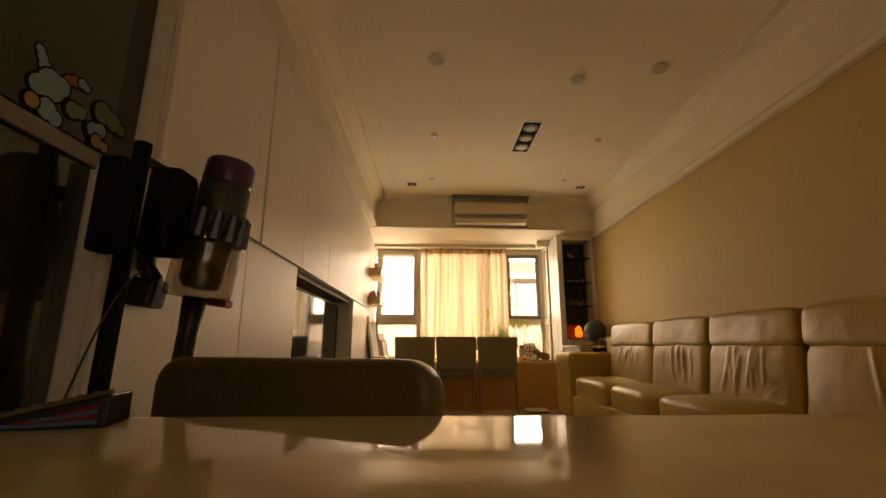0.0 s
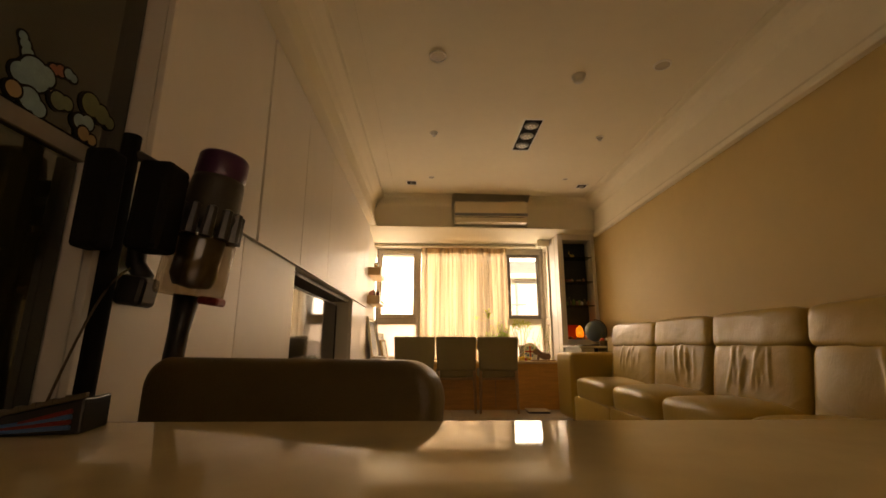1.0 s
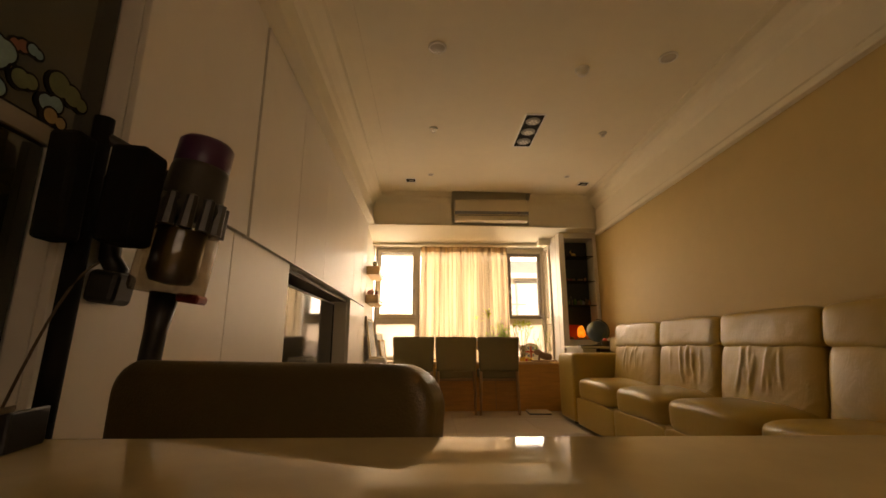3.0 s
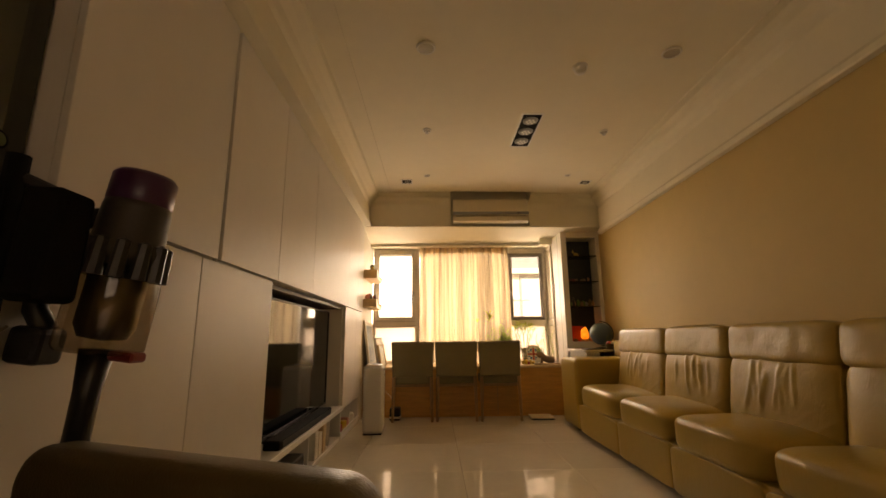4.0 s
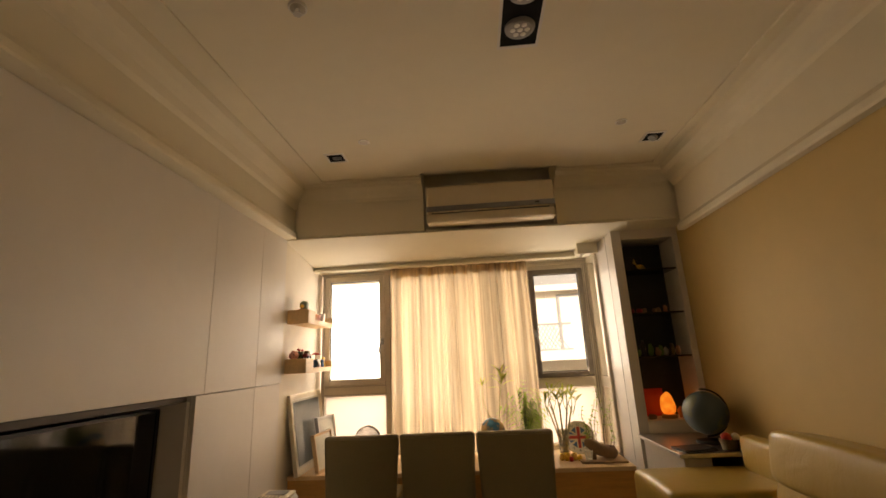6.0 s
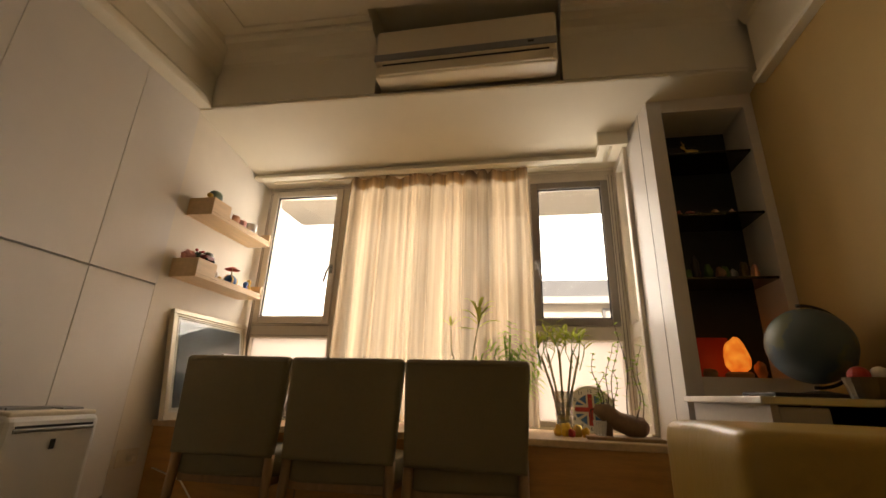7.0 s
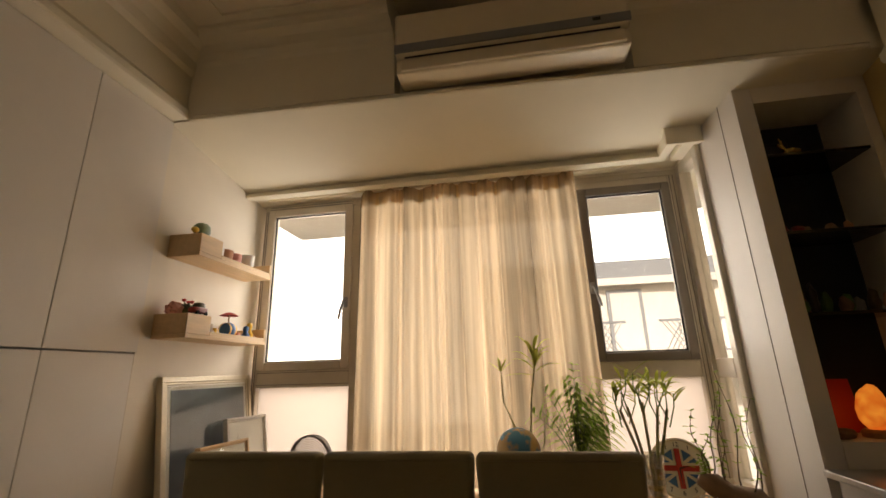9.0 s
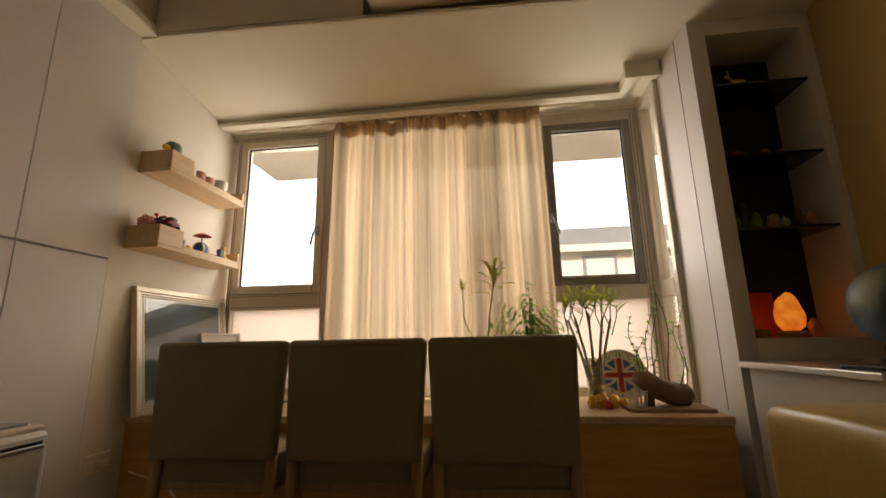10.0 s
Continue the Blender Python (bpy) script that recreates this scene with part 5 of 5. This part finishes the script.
for k, (x0, z0, x1, z1) in enumerate(((-0.06, 0.12, -0.10, 0.36), (-0.05, 0.12, -0.01, 0.40), (-0.03, 0.10, 0.03, 0.46), (0.0, 0.08, 0.0, 0.28), (0.06, 0.06, 0.03, 0.50), (0.08, 0.05, 0.10, 0.33), (0.10, 0.05, 0.125, 0.40), (-0.08, 0.12, -0.06, 0.27))):
    pts = []
    for i in range(9):
        s = i / 8
        pts.append(Vector((x0 + (x1 - x0) * s + 0.012 * math.sin(s * 7 + k), 0.02 * math.sin(s * 4 + k * 2), z0 + (z1 - z0) * s)))
    st.append(tube(pts, [0.0032 - 0.00025 * i for i in range(9)], 5))
    for i in range(2, 9):
        for q in range(3):
            aa = rng.uniform(0, 6.28)
            leaf(bm, pts[i], (math.cos(aa), math.sin(aa), rng.uniform(-0.2, 0.9)), (0, 0, 1), rng.uniform(0.016, 0.034), 0.014, 0.2, 4)
for k in range(26):
    aa = rng.uniform(0, 6.28)
    leaf(bm, (-0.075 + rng.uniform(-0.03, 0.03), rng.uniform(-0.02, 0.02), 0.13 + rng.uniform(0, 0.05)), (math.cos(aa), math.sin(aa), 0.5), (0, 0, 1), 0.03, 0.014, 0.3, 4)
for c_ in st:
    part("twig", c_, M_TWIG, DR)
part("foliage", bm, M_LEAF, DR)

cup = thing("white_basket", "tiny white slatted basket beside the driftwood", "basket", (0.845, 7.34, SILL + 0.014))
part("bottom", lathe([(0, 0), (0.022, 0), (0.022, 0.004), (0, 0.004)], 14), M_WPLAST, cup)
for k in range(10):
    a = k * math.pi / 5
    part("slat", tube([(0.021 * math.cos(a), 0.021 * math.sin(a), 0.0), (0.027 * math.cos(a), 0.027 * math.sin(a), 0.06)], 0.0032, 5), M_WPLAST, cup)
part("rim", lathe([(0.026, 0.056), (0.03, 0.056), (0.03, 0.062), (0.026, 0.062)], 16), M_WPLAST, cup)

for i, (dx, dy, s, m) in enumerate(((0, 0, 1.0, M_YELLOW), (0.05, 0.01, 0.9, M_GOLD), (0.085, -0.01, 0.7, M_YELLOW), (-0.035, 0.02, 0.8, M_YELLOW), (0.02, -0.03, 0.6, M_RED))):
    lump("yellow_ornament", "shiny yellow and gold ornament by the vase", "ornament", (0.026 * s, 0.022 * s, 0.032 * s), m, (0.70 + dx, 7.38 + dy, SILL), 20 + i, "ornaments by the vase")

# little globe
G2 = thing("small_globe", "small blue and tan globe standing on the window seat", "globe", (0.165, 7.50, SILL))
M_GLOBE = mat("globe_map", (0.10, 0.30, 0.50), 0.4, var=0.1)


def map_colours(m, land, sea, scale):
    nd, ln = m.node_tree.nodes, m.node_tree.links
    b = nd["Principled BSDF"]
    ns = nd.new("ShaderNodeTexNoise")
    ns.inputs["Scale"].default_value, ns.inputs["Detail"].default_value = scale, 5.0
    tc = nd.new("ShaderNodeTexCoord")
    ln.new(tc.outputs["Object"], ns.inputs["Vector"])
    rp = nd.new("ShaderNodeValToRGB")
    rp.color_ramp.elements[0].position, rp.color_ramp.elements[1].position = 0.48, 0.53
    rp.color_ramp.elements[0].color, rp.color_ramp.elements[1].color = (*sea, 1), (*land, 1)
    ln.new(ns.outputs[0], rp.inputs[0])
    ln.new(rp.outputs[0], b.inputs["Base Color"])


map_colours(M_GLOBE, (0.55, 0.38, 0.18), (0.07, 0.28, 0.50), 9.0)
part("stand", lathe([(0, 0), (0.06, 0), (0.055, 0.012), (0.014, 0.02), (0.012, 0.12), (0, 0.12)], 20), M_OAK, G2)
part("ball", lathe([(0.095 * math.sin(a), 0.205 - 0.095 * math.cos(a)) for a in [k * math.pi / 20 for k in range(21)]], 32), M_GLOBE, G2, smooth=True)

# round clock with coloured face
CK = thing("round_clock", "round cream clock with a red and blue patterned face", "clock", (0.845, 7.61, SILL), turn=-6)
K = pose(0, 0, 0.118, -12, 0, 0)
part("case", moved(lathe([(0, 0.025), (0.118, 0.025), (0.121, 0.015), (0.121, -0.008), (0.112, -0.010), (0.110, 0.0), (0, 0.0)], 40), K @ pose(0, 0.016, 0, -90, 0, 0)), M_FRAME, CK)
part("dial", moved(lathe([(0.110, 0.0), (0, 0.001)], 40), K @ pose(0, 0.0157, 0, -90, 0, 0)), M_PAPER, CK)


def flat(pts, y):
    b = bmesh.new()
    b.faces.new([b.verts.new((x, y, z)) for x, z in pts])
    e = bmesh.ops.extrude_face_region(b, geom=b.faces[:])
    bmesh.ops.translate(b, vec=(0, 0.001, 0), verts=[v for v in e["geom"] if isinstance(v, bmesh.types.BMVert)])
    bmesh.ops.recalc_face_normals(b, faces=b.faces)
    return moved(b, K)


for sx in (-1, 1):
    for sz in (-1, 1):
        part("blue_panel", flat([(sx * 0.02, sz * 0.028), (sx * 0.02, sz * 0.075), (sx * 0.055, sz * 0.052)], 0.0145), M_BLUE, CK)
        part("blue_panel", flat([(sx * 0.032, sz * 0.022), (sx * 0.075, sz * 0.022), (sx * 0.066, sz * 0.042)], 0.0145), M_BLUE, CK)
part("red_band", flat([(-0.078, -0.011), (0.078, -0.011), (0.078, 0.011), (-0.078, 0.011)], 0.0140), M_RED, CK)
part("red_band", flat([(-0.011, -0.078), (0.011, -0.078), (0.011, 0.078), (-0.011, 0.078)], 0.0132), M_RED, CK)


def clock_number(s, ang):
    cu = bpy.data.curves.new("numeral", "FONT")
    cu.body, cu.size, cu.align_x, cu.align_y, cu.extrude = s, 0.026, "CENTER", "CENTER", 0.0006
    tmp = bpy.data.objects.new("numeral_tmp", cu)
    scene.collection.objects.link(tmp)
    me = bpy.data.meshes.new_from_object(tmp.evaluated_get(bpy.context.evaluated_depsgraph_get()))
    bpy.data.objects.remove(tmp)
    me.materials.append(M_BLACK)
    ob = new("numeral", me)
    ob.parent = CK
    ob.matrix_basis = K @ pose(0.094 * math.sin(ang), 0.014, 0.094 * math.cos(ang), 90, 0, 0)


bpy.context.view_layer.update()
for hnum in range(1, 13):
    clock_number(str(hnum), math.radians(30 * hnum))
part("clock_hand", flat([(-0.003, 0), (0.003, 0), (0.0, -0.075)], 0.012), M_BLACK, CK)
part("clock_hand", flat([(0, -0.004), (0, 0.004), (0.05, 0.012)], 0.011), M_BLACK, CK)

# ---------------- display niche ----------------
for z in (1.96, 1.625, 1.305):
    s = part("niche_shelf", bx(1.266, 1.653, 7.250, 7.484, z - 0.012, z, 0.002, 1), M_BLACKGLASS, None)
    tagged(s, "thin black glass shelf in the display niche", "shelf", "glass shelves of the niche")
NF = 0.86
SL = thing("salt_lamp", "glowing orange salt crystal lamp on a wooden foot", "lamp", (1.455, 7.335, NF))
bm = bmesh.new()
bmesh.ops.create_icosphere(bm, subdivisions=4, radius=1.0)
for v in bm.verts:
    k = 1 + 0.16 * noise.noise(v.co * 1.4 + Vector((3, 1, 0))) + 0.05 * noise.noise(v.co * 4)
    t = 1.0 - 0.28 * v.co.z
    v.co = Vector((v.co.x * 0.052 * k * t, v.co.y * 0.048 * k * t, 0.10 + v.co.z * 0.078 * k))
part("crystal", bm, M_SALT, SL, "glowing orange salt crystal", smooth=True)
part("foot", lathe([(0, 0), (0.052, 0), (0.055, 0.018), (0.045, 0.028), (0, 0.028)], 20), M_LEG, SL)
rp = part("red_panel", bx(-0.09, 0.09, 0, 0.006, 0, 0.20, 0.002, 1), M_RED, None)
rp.matrix_basis = pose(1.40, 7.455, NF, -8, 0, 0)
tagged(rp, "red decorated panel leaning at the back of the niche", "panel")
lump("niche_figure", "small tan stone figure beside the salt lamp", "ornament", (0.024, 0.022, 0.04), M_CLAY, (1.545, 7.34, NF), 31, "niche ornaments")
lump("niche_figure", "small dark ornament beside the salt lamp", "ornament", (0.03, 0.022, 0.02), M_DRIFT, (1.32, 7.30, NF), 32, "niche ornaments")
dr = join(tube([(-0.03, 0, 0.028), (0.0, 0, 0.03), (0.03, 0, 0.026)], [0.012, 0.014, 0.010], 10), tube([(-0.025, 0, 0.03), (-0.035, 0, 0.055), (-0.05, 0, 0.062)], [0.009, 0.007, 0.006], 8),
          tube([(-0.034, 0.004, 0.06), (-0.025, 0.008, 0.085)], [0.003, 0.002], 6), tube([(-0.034, -0.004, 0.06), (-0.042, -0.006, 0.088)], [0.003, 0.002], 6),
          tube([(-0.03, 0, 0.02), (0.04, -0.01, 0.004)], [0.006, 0.004], 6), tube([(0.03, 0, 0.02), (0.05, 0.01, 0.004)], [0.006, 0.004], 6))
gd = part("gilt_figure", dr, M_GOLD, None, smooth=True)
gd.location = (1.40, 7.30, 1.96)
tagged(gd, "small gilt lying figure on the top niche shelf", "ornament", "niche ornaments")
bk = part("dark_box", bx(-0.10, 0.10, -0.02, 0.02, 0, 0.13, 0.003, 1), M_BLACK, None)
bk.location = (1.37, 7.44, 1.96)
tagged(bk, "dark framed box at the back of the top shelf", "box", "niche ornaments")
rng = random.Random(8)
for z, n in ((1.625, 6), (1.305, 9)):
    for i in range(n):
        c = rng.choice([M_CLAY, M_DULLRED, M_GREYPL, M_DRIFT, M_VACGREY, M_GREEN, M_BROWN])
        h = rng.uniform(0.03, 0.06) if z > 1.5 else rng.uniform(0.05, 0.13)
        o = lump("niche_ornament", "small muted souvenir figure on the niche shelf", "ornament", (rng.uniform(0.014, 0.024), 0.018, h / 2), c,
                 (1.295 + i * (0.32 / n), 7.33 + rng.uniform(-0.04, 0.06), z), rng.uniform(0, 50), "niche ornaments")

# ---------------- side table with globe ----------------
M_SIDE = mat("grey_white_laminate", (0.50, 0.46, 0.40), 0.45, var=0.06, scale=5)
ST = thing("side_cabinet", "low grey-white cabinet with a grey metal top beside the sofa", "cabinet", (1.425, 6.925, 0))
part("top", bx(-0.25, 0.225, -0.34, 0.30, 0.755, 0.778, 0.004, 2), M_STEEL, ST, "grey metallic top")
part("side_panel", bx(-0.22, -0.20, -0.32, 0.28, 0.0, 0.755), M_SIDE, ST)
part("side_panel", bx(0.20, 0.22, -0.32, 0.28, 0.0, 0.755), M_SIDE, ST)
part("back_panel", bx(-0.20, 0.21, 0.26, 0.28, 0.0, 0.755), M_BLACK, ST)
part("front_door", bx(-0.20, -0.07, -0.32, -0.30, 0.40, 0.75, 0.003, 1), M_SIDE, ST)
part("shelf", bx(-0.20, 0.21, -0.31, 0.26, 0.40, 0.42), M_BLACK, ST)
tb = part("tablet", bx(-0.10, 0.10, -0.07, 0.07, 0, 0.012, 0.004, 2), M_BLACK, None)
tb.matrix_basis = pose(1.31, 6.70, 0.778, 0, 0, 12)
tagged(tb, "thin dark tablet lying on the side cabinet", "tablet")
M_GLOBE2 = mat("slate_globe_map", (0.20, 0.26, 0.27), 0.45, var=0.1)
map_colours(M_GLOBE2, (0.16, 0.17, 0.09), (0.085, 0.12, 0.135), 6.0)
GB = thing("desk_globe", "large slate blue desk globe on a black meridian stand", "globe", (1.49, 6.87, 0.778))
part("base", lathe([(0, 0), (0.08, 0), (0.075, 0.015), (0.02, 0.025), (0, 0.025)], 24), M_BLACK, GB)
part("ball", lathe([(0.128 * math.sin(a), 0.175 - 0.128 * math.cos(a)) for a in [k * math.pi / 24 for k in range(25)]], 40), M_GLOBE2, GB, smooth=True)
part("meridian", tube([(0.14 * math.cos(a), 0, 0.175 + 0.14 * math.sin(a)) for a in [math.radians(-95 + 10 * k) for k in range(20)]], 0.006, 8), M_BLACK, GB, smooth=True)
BK = thing("wicker_basket", "dark basket holding red and white bits beside the globe", "basket", (1.50, 6.66, 0.728))
part("bowl", lathe([(0, 0.05), (0.045, 0.05), (0.058, 0.11), (0.053, 0.11), (0.042, 0.06), (0, 0.06)], 18), M_BROWN, BK)
part("ball", lathe([(0.028 * math.sin(a), 0.115 - 0.028 * math.cos(a)) for a in [k * math.pi / 10 for k in range(11)]], 14, -0.018, 0), M_RED, BK)
part("ball", lathe([(0.022 * math.sin(a), 0.12 - 0.022 * math.cos(a)) for a in [k * math.pi / 10 for k in range(11)]], 14, 0.025, -0.015), M_WPLAST, BK)

# ---------------- outside ----------------
M_HAZE = glow("bright_haze", (1.0, 0.97, 0.92), 3.0)
structure("backdrop", bx(-130, 130, 70, 70.2, -6, 150), M_HAZE, "plain white hazy sky far behind the houses", "sky")
structure("ground", bx(-60, 60, 9.2, 120, -6.2, -6.0), M_GROUND, "grey paving far below the window", "ground")
structure("balcony_slab_above", bx(-1.5, 2.2, 8.0, 8.60, 2.21, 2.42), M_OUT, "pale concrete slab projecting above the window", "slab")
H = thing("neighbour_house", "pale rendered neighbouring house with a flat grey roof and terrace", "house", (2.6, 17.0, -6.0))
part("wall", bx(-3.2, 5.0, 0, 6.0, 0, 9.2), M_OUT, H)
part("roof", bx(-3.3, 5.1, -0.25, 6.4, 9.2, 9.75), M_OUTGREY, H)
part("roof_fascia", bx(-3.32, 5.12, -0.31, -0.25, 9.12, 9.3), M_OUT, H)
part("terrace_slab", bx(-3.6, 5.4, -1.6, 0, 7.15, 7.4), M_OUT, H)
dd = part("door", bx(0.05, 0.75, -0.05, 0.0, 7.4, 8.95), M_PAPER, H)
part("door_frame", join(bx(-0.03, 0.05, -0.06, 0.0, 7.4, 9.03), bx(0.75, 0.83, -0.06, 0.0, 7.4, 9.03), bx(0.05, 0.75, -0.06, 0.0, 8.95, 9.03)), M_OUTGREY, dd)
wn_ = part("window", bx(1.7, 2.4, -0.04, 0.0, 8.1, 8.9), M_OUTGREY, H)
part("sill", bx(1.6, 2.5, -0.12, 0.0, 8.0, 8.1), M_OUT, wn_)
for x0 in (-1.3, 0.75):
    lat = []
    for k in range(9):
        lat.append(tube([(x0 + 0.1 * k, -1.5, 7.42), (x0 + 0.1 * k + 0.4, -1.5, 8.05)], 0.012, 4))
        lat.append(tube([(x0 + 0.1 * k + 0.4, -1.5, 7.42), (x0 + 0.1 * k, -1.5, 8.05)], 0.012, 4))
    lat.append(bx(x0 - 0.05, x0 + 1.3, -1.53, -1.47, 8.05, 8.1))
    lat.append(bx(x0 - 0.05, x0 + 1.3, -1.53, -1.47, 7.40, 7.44))
    part("lattice_rail", join(*lat), M_OUTGREY, H)

# tiles of the floor
ys = [-0.2] + [0.25 + 0.8 * k for k in range(10)]
xs = [-1.86, -1.08, -0.28, 0.52, 1.32, 1.70]
for a, b in zip(xs, xs[1:]):
    for c, d in zip(ys, ys[1:]):
        floor_tile(a, b, c, min(d, 7.2))
